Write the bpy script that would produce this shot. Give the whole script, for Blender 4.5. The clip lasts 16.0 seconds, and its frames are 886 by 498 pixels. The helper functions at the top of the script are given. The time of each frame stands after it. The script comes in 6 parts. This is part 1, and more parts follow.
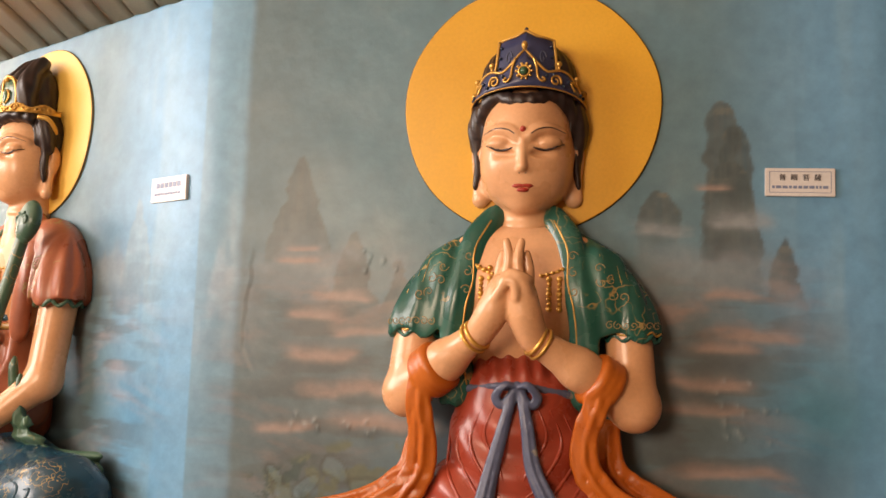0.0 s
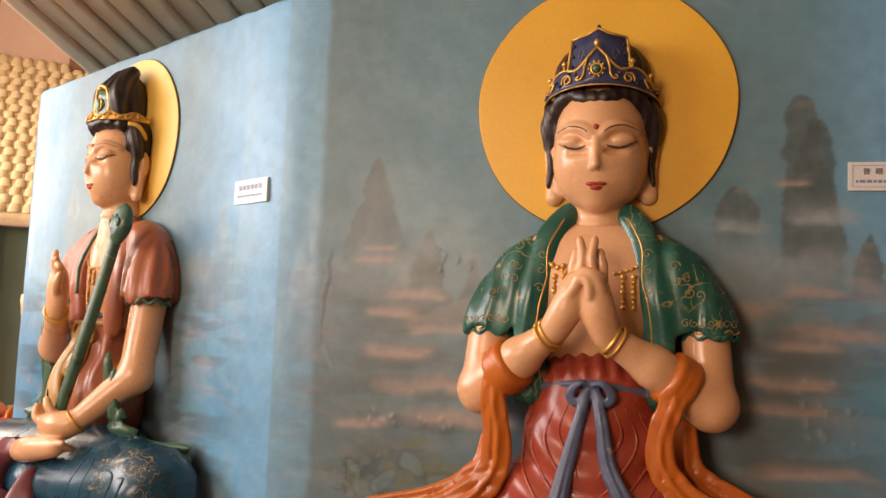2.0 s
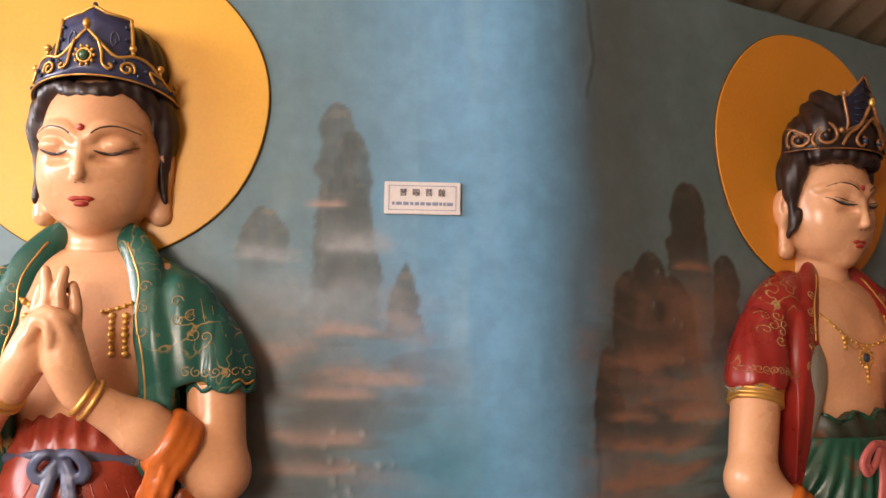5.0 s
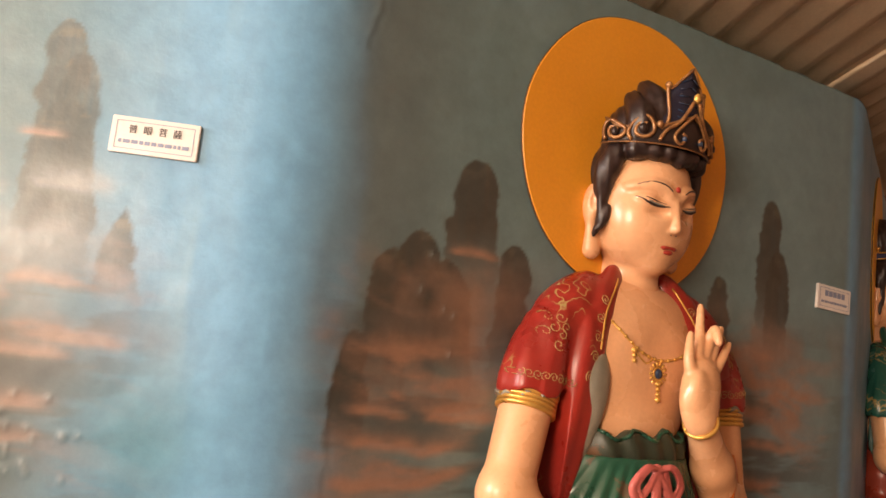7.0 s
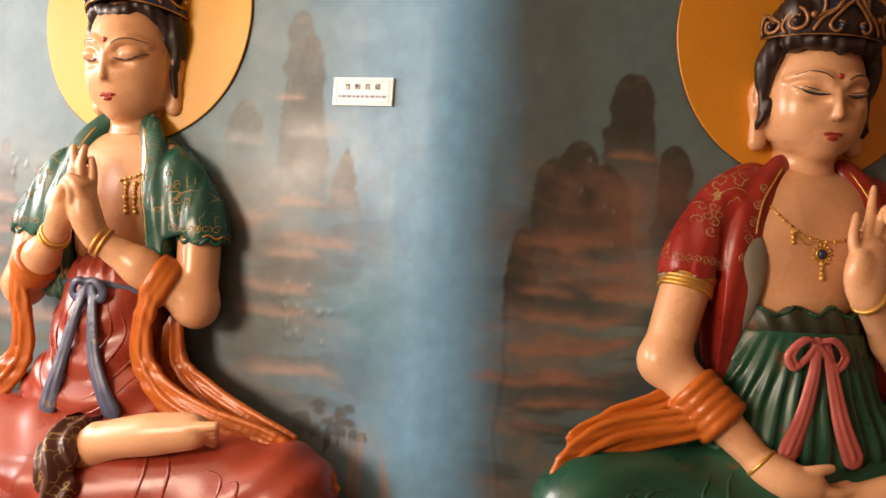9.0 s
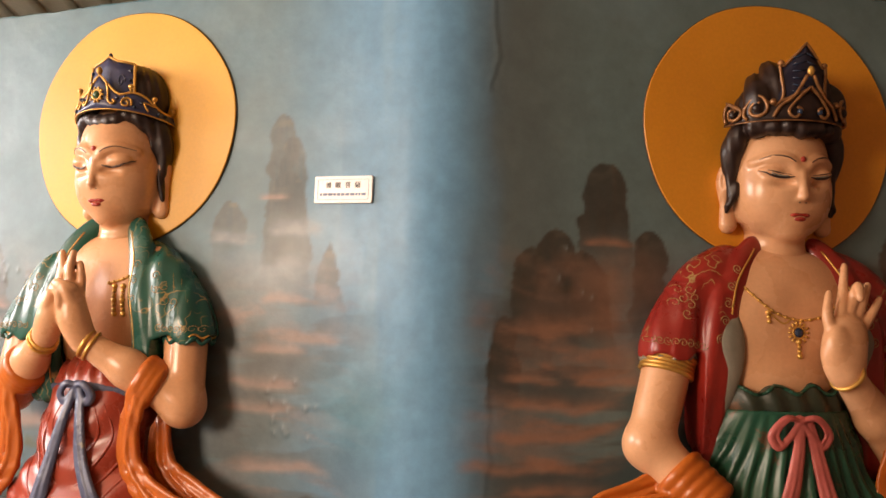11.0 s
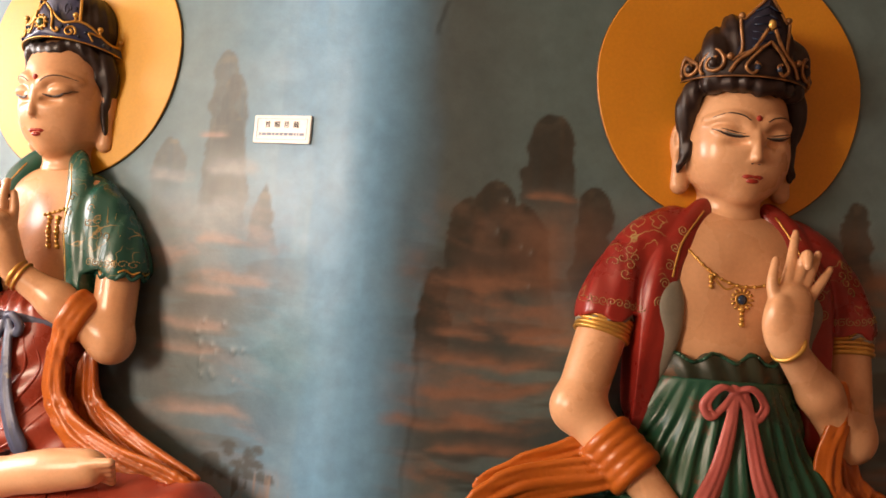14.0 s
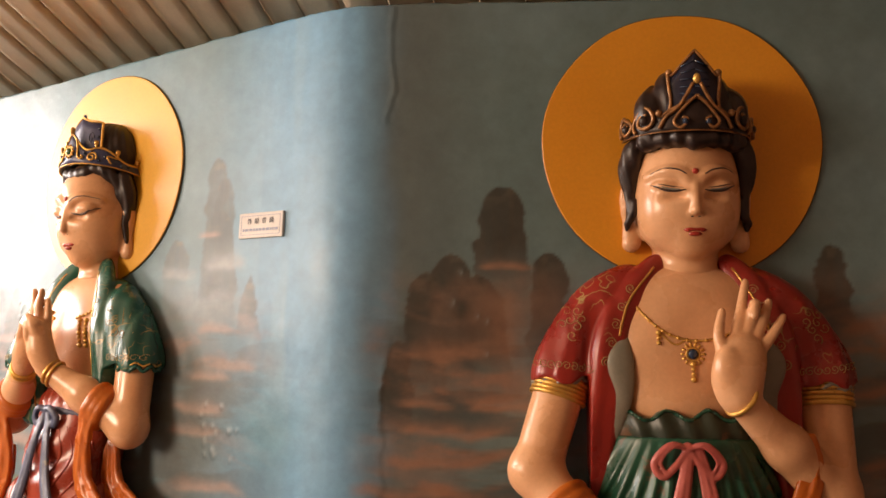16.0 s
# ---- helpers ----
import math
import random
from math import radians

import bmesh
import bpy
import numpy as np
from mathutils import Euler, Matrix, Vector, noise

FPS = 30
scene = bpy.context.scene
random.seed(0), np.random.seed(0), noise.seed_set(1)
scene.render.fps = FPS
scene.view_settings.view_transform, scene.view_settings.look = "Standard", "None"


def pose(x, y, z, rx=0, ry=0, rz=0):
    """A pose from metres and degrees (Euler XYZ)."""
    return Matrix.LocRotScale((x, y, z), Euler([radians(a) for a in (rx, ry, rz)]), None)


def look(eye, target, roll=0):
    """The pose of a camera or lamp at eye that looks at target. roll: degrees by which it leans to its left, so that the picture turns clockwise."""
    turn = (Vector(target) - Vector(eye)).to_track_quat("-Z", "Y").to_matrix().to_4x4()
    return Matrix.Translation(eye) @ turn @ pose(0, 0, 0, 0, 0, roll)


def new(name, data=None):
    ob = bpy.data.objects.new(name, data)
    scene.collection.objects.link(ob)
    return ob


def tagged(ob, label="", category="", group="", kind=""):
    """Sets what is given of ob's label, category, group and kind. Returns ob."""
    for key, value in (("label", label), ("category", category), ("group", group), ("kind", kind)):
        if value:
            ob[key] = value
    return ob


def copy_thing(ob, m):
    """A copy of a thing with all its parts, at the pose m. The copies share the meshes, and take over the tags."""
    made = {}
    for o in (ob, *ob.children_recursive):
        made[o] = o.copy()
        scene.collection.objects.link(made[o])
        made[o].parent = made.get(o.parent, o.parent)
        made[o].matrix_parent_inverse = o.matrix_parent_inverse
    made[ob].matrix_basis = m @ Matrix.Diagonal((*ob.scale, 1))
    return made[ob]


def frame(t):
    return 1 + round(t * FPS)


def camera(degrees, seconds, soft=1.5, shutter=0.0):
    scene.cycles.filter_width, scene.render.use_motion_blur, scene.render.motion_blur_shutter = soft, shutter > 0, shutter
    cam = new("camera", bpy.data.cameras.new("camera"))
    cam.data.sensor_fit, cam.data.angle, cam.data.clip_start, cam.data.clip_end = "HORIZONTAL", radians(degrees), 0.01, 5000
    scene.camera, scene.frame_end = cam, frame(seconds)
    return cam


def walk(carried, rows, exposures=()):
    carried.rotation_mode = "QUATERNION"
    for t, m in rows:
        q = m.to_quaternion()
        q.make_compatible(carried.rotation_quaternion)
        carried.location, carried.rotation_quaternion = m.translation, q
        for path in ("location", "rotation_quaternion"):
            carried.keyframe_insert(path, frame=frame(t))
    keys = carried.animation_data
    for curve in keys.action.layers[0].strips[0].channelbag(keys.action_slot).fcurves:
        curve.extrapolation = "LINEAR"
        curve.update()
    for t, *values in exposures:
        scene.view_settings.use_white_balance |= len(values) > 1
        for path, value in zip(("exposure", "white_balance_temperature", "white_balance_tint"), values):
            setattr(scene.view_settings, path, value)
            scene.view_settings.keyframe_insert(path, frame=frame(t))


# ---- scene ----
# camera and its walk
cam = camera(55.0, 16.0, soft=1.6)
PATH = [
    (0, (0.171, 0.188, 1.462), (-0.204, 2.14, 1.686), 1.7),
    (0.5, (0.179, 0.161, 1.459), (-0.195, 2.115, 1.661), 1.9),
    (1, (0.184, 0.15, 1.459), (-0.324, 2.078, 1.621), 1.5),
    (1.5, (0.188, 0.157, 1.464), (-0.392, 2.065, 1.612), 1.1),
    (2, (0.184, 0.169, 1.462), (-0.368, 2.079, 1.675), 1.9),
    (2.5, (0.197, 0.187, 1.464), (-0.225, 2.132, 1.668), 1.1),
    (3, (0.205, 0.247, 1.48), (-0.033, 2.222, 1.684), 2.1),
    (3.5, (0.247, 0.366, 1.519), (0.304, 2.347, 1.786), -0.3),
    (4, (0.324, 0.448, 1.54), (0.437, 2.433, 1.761), -0.5),
    (4.5, (0.46, 0.459, 1.531), (0.498, 2.448, 1.739), 2.6),
    (5, (0.551, 0.529, 1.534), (0.629, 2.511, 1.789), -0.1),
    (5.2, (0.562, 0.579, 1.531), (0.691, 2.537, 1.919), -0.3),
    (7.3, (1.032, 0.69, 1.523), (1.16, 2.678, 1.698), 7.3),
    (7.5, (1.093, 0.683, 1.525), (1.126, 2.68, 1.635), 10.3),
    (8, (1.208, 0.638, 1.527), (1.129, 2.636, 1.551), 8.7),
    (8.5, (1.325, 0.482, 1.525), (0.916, 2.44, 1.483), 4.2),
    (9, (1.342, 0.405, 1.507), (0.697, 2.298, 1.499), 3.3),
    (9.5, (1.377, 0.393, 1.516), (0.733, 2.283, 1.627), 2.0),
    (10, (1.38, 0.386, 1.531), (0.77, 2.283, 1.699), 2.1),
    (10.2, (1.379, 0.383, 1.528), (0.755, 2.274, 1.72), 2.1),
    (12.3, (1.413, 0.392, 1.494), (0.768, 2.276, 1.682), 0.7),
    (12.5, (1.404, 0.407, 1.47), (0.767, 2.294, 1.662), 0.7),
    (13, (1.39, 0.465, 1.49), (0.787, 2.359, 1.716), 0.3),
    (13.5, (1.409, 0.532, 1.499), (0.931, 2.462, 1.715), -0.8),
    (14, (1.559, 0.513, 1.477), (0.845, 2.377, 1.609), 4.4),
    (14.5, (1.648, 0.547, 1.468), (0.826, 2.368, 1.553), 4.4),
    (15, (1.73, 0.581, 1.465), (0.835, 2.358, 1.671), 2.3),
    (15.5, (1.902, 0.582, 1.473), (0.84, 2.267, 1.655), 2.4),
    (16, (1.99, 0.626, 1.49), (0.935, 2.301, 1.777), 1.0),
]
EXPOSURES = [(0.0, -0.80, 7150, 15), (1.0, -1.00, 7200, 15), (2.5, -1.00, 6750, 14), (3.5, -0.36, 7000, 15), (4.0, -0.22, 6900, 15), (4.5, -0.36, 6350, 15), (5.0, -0.18, 6200, 16), (7.3, 0.55, 7050, 15), (8.0, 0.66, 7150, 15), (8.5, 0.34, 7050, 15), (9.0, -0.06, 6850, 15), (9.5, -0.18, 6800, 15), (12.5, -0.15, 6850, 15), (14.5, 0.02, 6850, 15), (15.5, -0.12, 6950, 15), (16.0, -0.08, 7050, 15)]
walk(cam, [(t, look(eye, target, roll)) for t, eye, target, roll in PATH], EXPOSURES)

# ---------------------------------------------------------------- light
world = bpy.data.worlds.new("world")
scene.world = world
world.use_nodes = True
wn = world.node_tree.nodes
sky = wn.new("ShaderNodeTexSky")
sky.sky_type, sky.sun_disc = "NISHITA", False
sky.sun_elevation, sky.sun_rotation = radians(38), radians(270)
wn["Background"].inputs[1].default_value = 0.10
world.node_tree.links.new(sky.outputs[0], wn["Background"].inputs[0])

sun = new("sun", bpy.data.lights.new("sun", "SUN"))
sun.data.energy, sun.data.angle, sun.data.color = 4.5, radians(0.6), (1.0, 0.93, 0.82)
sun.matrix_world = look((-9, -1, 8), (0, 2, 0))


def window_light(name, place, target, wide, high, watts, colour):
    lamp = new(name, bpy.data.lights.new(name, "AREA"))
    lamp.data.shape, lamp.data.size, lamp.data.size_y = "RECTANGLE", wide, high
    lamp.data.energy, lamp.data.color = watts, colour
    lamp.matrix_world = look(place, target)
    return lamp


window_light("window_light", (-4.05, 0.30, 2.65), (0.0, 0.60, 2.85), 2.9, 1.5, 350.0, (1.0, 0.94, 0.91))
# added fill lamp from the unseen front left, brightens the bay turned away
window_light("front_fill_light", (-2.1, -2.82, 2.3), (0.9, 2.3, 1.8), 1.6, 1.5, 235.0, (1.0, 0.79, 0.60))
# added fill lamp that brightens the shrine and the ceiling near it
window_light("shrine_fill_light", (-4.05, 2.95, 2.5), (-3.1, 4.0, 2.7), 0.9, 1.6, 110.0, (1.0, 0.86, 0.70))


# ---------------------------------------------------------------- materials
def nodes_of(name):
    m = bpy.data.materials.new(name)
    m.use_nodes = True
    return m, m.node_tree.nodes, m.node_tree.links


def noise_node(n, l, scale, detail=4, rough=0.55):
    c = n.new("ShaderNodeTexCoord")
    t = n.new("ShaderNodeTexNoise")
    t.inputs["Scale"].default_value, t.inputs["Detail"].default_value, t.inputs["Roughness"].default_value = scale, detail, rough
    l.new(c.outputs["Object"], t.inputs["Vector"])
    return t


def ramp(n, l, source, stops):
    r = n.new("ShaderNodeValToRGB")
    e = r.color_ramp.elements
    while len(e) < len(stops):
        e.new(0.5)
    for k, (p, c) in zip(e, stops):
        k.position, k.color = p, (*c, 1)
    l.new(source, r.inputs[0])
    return r


def mix(n, l, a, b, fac, kind="MIX"):
    m = n.new("ShaderNodeMix")
    m.data_type, m.blend_type = "RGBA", kind
    for sock, v in ((m.inputs[0], fac), (m.inputs[6], a), (m.inputs[7], b)):
        if isinstance(v, (int, float)):
            sock.default_value = v
        elif isinstance(v, tuple):
            sock.default_value = (*v, 1)
        else:
            l.new(v, sock)
    return m.outputs[2]


def bump(n, l, height, strength, distance, bsdf):
    b = n.new("ShaderNodeBump")
    b.inputs["Strength"].default_value, b.inputs["Distance"].default_value = strength, distance
    l.new(height, b.inputs["Height"])
    l.new(b.outputs[0], bsdf.inputs["Normal"])


def enamel(name, colour, dark, rough=0.3, grain=9.0, gold=0.0, worn=(0.0, (0, 0, 0)), metal=0.0, relief=0.0015, gold_scale=38.0):
    """Hand-brushed glossy paint: two tones, fine brush grain, wear, and optional gold brush scrolls."""
    m, n, l = nodes_of(name)
    b = n["Principled BSDF"]
    big = noise_node(n, l, grain, 5)
    fine = noise_node(n, l, 130.0, 3)
    tone = ramp(n, l, big.outputs[0], [(0.32, dark), (0.66, colour)]).outputs[0]
    shade = ramp(n, l, fine.outputs[0], [(0.25, (0.93, 0.93, 0.93)), (0.75, (1.03, 1.03, 1.03))]).outputs[0]
    tone = mix(n, l, tone, shade, 1.0, "MULTIPLY")
    if worn[0]:
        w = noise_node(n, l, 16.0, 7, 0.7)
        spots = ramp(n, l, w.outputs[0], [(0.66 - worn[0], (0, 0, 0)), (0.70 - worn[0], (1, 1, 1))]).outputs[0]
        tone = mix(n, l, tone, worn[1], spots)
    if gold:
        vine = noise_node(n, l, gold_scale, 1, 0.4)
        lines = ramp(n, l, vine.outputs[0], [(0.470, (0, 0, 0)), (0.490, (1, 1, 1)), (0.510, (1, 1, 1)), (0.530, (0, 0, 0))]).outputs[0]
        patch = noise_node(n, l, 7.0, 2)
        where = ramp(n, l, patch.outputs[0], [(0.60 - 0.14 * gold, (0, 0, 0)), (0.66 - 0.14 * gold, (1, 1, 1))]).outputs[0]
        mask = mix(n, l, lines, where, 1.0, "MULTIPLY")
        tone = mix(n, l, tone, (0.36, 0.26, 0.10), mask)
    l.new(tone, b.inputs["Base Color"])
    b.inputs["Metallic"].default_value = metal
    gl = ramp(n, l, big.outputs[0], [(0.3, (rough * 0.8,) * 3), (0.75, (min(1, rough * 1.35),) * 3)])
    l.new(gl.outputs[0], b.inputs["Roughness"])
    if relief:
        bump(n, l, fine.outputs[0], 0.10, relief, b)
    return m


SKIN = enamel("skin_paint", (0.74, 0.42, 0.23), (0.68, 0.36, 0.185), 0.27, 5.0, relief=0.0)
HAIR = enamel("hair_paint", (0.034, 0.018, 0.015), (0.013, 0.008, 0.008), 0.40, 55.0)
LIP = enamel("lip_paint", (0.42, 0.045, 0.03), (0.34, 0.03, 0.02), 0.3)
LINE = enamel("line_paint", (0.05, 0.03, 0.025), (0.03, 0.02, 0.02), 0.4)
GREEN = enamel("green_cloth", (0.022, 0.125, 0.095), (0.013, 0.078, 0.060), 0.26, 8.0, gold=0.55)
RED = enamel("red_cloth", (0.38, 0.060, 0.030), (0.27, 0.042, 0.024), 0.28, 7.0)
ORANGE = enamel("orange_cloth", (0.54, 0.140, 0.016), (0.42, 0.095, 0.013), 0.3, 7.0)
SASH = enamel("blue_sash", (0.095, 0.118, 0.20), (0.06, 0.075, 0.135), 0.36, 14.0, worn=(0.05, (0.24, 0.22, 0.18)))
CROWN_BLUE = enamel("crown_blue", (0.040, 0.050, 0.125), (0.022, 0.028, 0.075), 0.3, 18.0)
CROWN_DARK = enamel("crown_dark", (0.022, 0.024, 0.05), (0.012, 0.013, 0.03), 0.35, 18.0)
GOLD_PAINT = enamel("gold_brush_paint", (0.40, 0.27, 0.10), (0.28, 0.17, 0.06), 0.35, 40.0)
GOLD = enamel("gold_leaf", (0.78, 0.47, 0.12), (0.55, 0.30, 0.07), 0.32, 25.0, metal=0.55)
BRONZE = enamel("worn_bronze_paint", (0.42, 0.20, 0.07), (0.16, 0.075, 0.035), 0.34, 60.0, metal=0.35)
BROWN = enamel("brown_hem", (0.10, 0.035, 0.025), (0.055, 0.02, 0.016), 0.35, 12.0, gold=0.7)
JACKET_RED = enamel("red_jacket", (0.34, 0.028, 0.018), (0.23, 0.018, 0.014), 0.3, 8.0, gold=0.25)
SKIRT_GREEN = enamel("green_skirt", (0.018, 0.095, 0.055), (0.010, 0.06, 0.036), 0.3, 8.0, worn=(0.035, (0.10, 0.07, 0.04)))
BAND_DARK = enamel("skirt_band", (0.040, 0.050, 0.030), (0.02, 0.028, 0.018), 0.4, 14.0, worn=(0.12, (0.13, 0.065, 0.03)))
PINK = enamel("pink_ribbon", (0.56, 0.15, 0.13), (0.44, 0.10, 0.09), 0.35, 12.0)
LINING = enamel("grey_lining", (0.27, 0.25, 0.20), (0.20, 0.19, 0.15), 0.4, 12.0)
SALMON = enamel("salmon_jacket", (0.42, 0.14, 0.07), (0.32, 0.09, 0.045), 0.3, 8.0, gold=0.3)
TEAL = enamel("teal_skirt", (0.016, 0.070, 0.11), (0.008, 0.036, 0.062), 0.25, 8.0, gold=0.3, gold_scale=60.0)
PLUM = enamel("plum_hem", (0.22, 0.07, 0.09), (0.15, 0.045, 0.06), 0.35, 10.0)
SCARF = enamel("green_scarf", (0.07, 0.15, 0.095), (0.04, 0.09, 0.06), 0.3, 10.0, gold=0.12)
OCHRE = enamel("ochre_sash", (0.45, 0.27, 0.09), (0.33, 0.19, 0.06), 0.35, 12.0)
GEM_GREEN = enamel("green_gem", (0.05, 0.12, 0.06), (0.03, 0.08, 0.04), 0.15)
GEM_BLUE = enamel("blue_gem", (0.03, 0.05, 0.09), (0.02, 0.03, 0.06), 0.15)
HALO = enamel("halo_yellow", (0.78, 0.42, 0.035), (0.70, 0.36, 0.028), 0.38, 3.5, relief=0.0008)
# lit and dim copies of the halo yellow, by how light meets each bay
HALO_LIT = enamel("halo_lit_yellow", (0.80, 0.52, 0.12), (0.74, 0.46, 0.09), 0.38, 3.5, relief=0.0008)
HALO_DIM = enamel("halo_dim_yellow", (0.78, 0.335, 0.028), (0.70, 0.285, 0.022), 0.38, 3.5, relief=0.0008)
# dark colour of the ring that draws each disc's edge shadow
EDGE_SHADE = enamel("halo_edge_shade", (0.09, 0.05, 0.02), (0.06, 0.035, 0.02), 0.5)
PLATE = enamel("plate_white", (0.74, 0.72, 0.70), (0.66, 0.64, 0.62), 0.18, 6.0)
INK = enamel("plate_ink", (0.03, 0.03, 0.045), (0.02, 0.02, 0.035), 0.4)
INK_BLUE = enamel("plate_blue_ink", (0.22, 0.27, 0.40), (0.18, 0.22, 0.34), 0.4)
PLASTER = enamel("peach_plaster", (0.34, 0.19, 0.125), (0.28, 0.155, 0.10), 0.7, 2.0)
PEACH = enamel("pale_peach_plaster", (0.70, 0.46, 0.35), (0.62, 0.40, 0.30), 0.7, 2.0)
CREAM = enamel("cream_paint", (0.82, 0.70, 0.52), (0.74, 0.62, 0.45), 0.5, 2.0)
GREEN_WALL = enamel("green_wall_paint", (0.13, 0.17, 0.11), (0.10, 0.13, 0.085), 0.6, 3.0)
TILE = enamel("straw_roof_tile", (0.80, 0.60, 0.35), (0.68, 0.48, 0.26), 0.5, 12.0)
BOARD = enamel("ceiling_board", (0.84, 0.66, 0.46), (0.74, 0.54, 0.35), 0.5, 9.0)
BOARD_JOINT = enamel("ceiling_joint", (0.55, 0.40, 0.27), (0.44, 0.30, 0.19), 0.7)
STONE = enamel("stone_floor", (0.19, 0.155, 0.125), (0.14, 0.115, 0.09), 0.55, 3.0)
TIMBER = enamel("brown_timber", (0.26, 0.11, 0.05), (0.18, 0.07, 0.03), 0.5, 6.0)
LOTUS = enamel("lotus_red", (0.36, 0.05, 0.035), (0.26, 0.035, 0.026), 0.3, 9.0, gold=0.2)


def mural_paint():
    m, n, l = nodes_of("mural_paint")
    b = n["Principled BSDF"]
    a = n.new("ShaderNodeAttribute")
    a.attribute_name = "paint"
    brush = noise_node(n, l, 26.0, 6, 0.65)
    fine = noise_node(n, l, 170.0, 3)
    tone = ramp(n, l, brush.outputs[0], [(0.25, (0.86, 0.86, 0.87)), (0.75, (1.10, 1.10, 1.09))]).outputs[0]
    l.new(mix(n, l, a.outputs["Color"], tone, 1.0, "MULTIPLY"), b.inputs["Base Color"])
    wide = noise_node(n, l, 5.0, 5)
    l.new(ramp(n, l, wide.outputs[0], [(0.3, (0.34,) * 3), (0.72, (0.52,) * 3)]).outputs[0], b.inputs["Roughness"])
    bump(n, l, mix(n, l, brush.outputs[0], fine.outputs[0], 0.15), 0.30, 0.003, b)
    return m


MURAL = mural_paint()


# ---------------------------------------------------------------- helpers
def mesh_of(name, verts, faces, mats, index=None, smooth=True):
    me = bpy.data.meshes.new(name)
    me.from_pydata(verts, [], faces)
    for m in mats:
        me.materials.append(m)
    if index is not None:
        me.polygons.foreach_set("material_index", np.asarray(index, np.int32))
    me.polygons.foreach_set("use_smooth", np.full(len(me.polygons), smooth))
    me.update()
    return me


def part(name, bm, material, parent=None, label=""):
    me = bpy.data.meshes.new(name)
    bmesh.ops.recalc_face_normals(bm, faces=bm.faces)
    bm.to_mesh(me)
    bm.free()
    me.materials.append(material)
    ob = new(name, me)
    ob.parent = parent
    return tagged(ob, label) if label else ob


def box(bm, x0, x1, y0, y1, z0, z1, bevel=0.0):
    m = Matrix.Translation(((x0 + x1) / 2, (y0 + y1) / 2, (z0 + z1) / 2)) @ Matrix.Diagonal((x1 - x0, y1 - y0, z1 - z0, 1))
    made = bmesh.ops.create_cube(bm, size=1, matrix=m)
    if bevel:
        edges = list({e for v in made["verts"] for e in v.link_edges})
        bmesh.ops.bevel(bm, geom=edges, offset=bevel, segments=2, affect="EDGES")
    return bm


def value_noise(x, y, seed=0):
    """Smooth noise between 0 and 1 on arrays."""
    table = np.random.RandomState(seed).rand(256, 256)
    xi, yi = np.floor(x).astype(int), np.floor(y).astype(int)
    fx, fy = x - xi, y - yi
    fx, fy = fx * fx * (3 - 2 * fx), fy * fy * (3 - 2 * fy)
    g = lambda a, b: table[(xi + a) % 256, (yi + b) % 256]
    return (g(0, 0) * (1 - fx) + g(1, 0) * fx) * (1 - fy) + (g(0, 1) * (1 - fx) + g(1, 1) * fx) * fy


def clouds(x, y, seed=0, octaves=4):
    out, amp = 0, 0
    for o in range(octaves):
        out = out + value_noise(x * 2**o + 17 * o, y * 2**o + 5 * o, seed + o) / 2**o
        amp += 1 / 2**o
    return out / amp


def step(a, b, v):
    t = np.clip((v - a) / (b - a), 0, 1)
    return t * t * (3 - 2 * t)


# ---------------------------------------------------------------- the painted drum wall
TURN_0, TURN_2 = radians(-25.5), radians(27.5)
C01, C12 = np.array([-0.80, 2.073]), np.array([0.80, 2.073])
U0, U2 = np.array([math.cos(TURN_0), math.sin(TURN_0)]), np.array([math.cos(TURN_2), math.sin(TURN_2)])
C90, C23 = C01 - 1.485 * U0, C12 + 1.60 * U2
TURN_9 = radians(-60.0)
U9, U3 = np.array([math.cos(TURN_9), math.sin(TURN_9)]), np.array([math.cos(TURN_2 * 2), math.sin(TURN_2 * 2)])
TOP, LOW, STEP = 2.322, 0.82, 0.0052


def drum_line():
    """Points along the wall's face with rounded corners, the bay and the place along it."""
    corners = [C90 - 1.5 * U9, C90, C01, C12, C23, C23 + 1.5 * U3]
    out = []
    for k in range(5):
        a, b = corners[k], corners[k + 1]
        u = (b - a) / np.linalg.norm(b - a)
        ra = 0.085 if k else 0.0
        rb = 0.085 if k < 4 else 0.0
        a2, b2 = a + u * ra, b - u * rb
        count = max(2, int(np.linalg.norm(b2 - a2) / STEP))
        for i in range(count + 1):
            out.append(tuple(a2 + (b2 - a2) * i / count))
        if k < 4:
            v = (corners[k + 2] - b) / np.linalg.norm(corners[k + 2] - b)
            for i in range(1, 24):
                t = i / 24
                p = (1 - t) ** 2 * b2 + 2 * t * (1 - t) * b + t * t * (b + v * 0.085)
                out.append(tuple(p))
    return np.array(out)


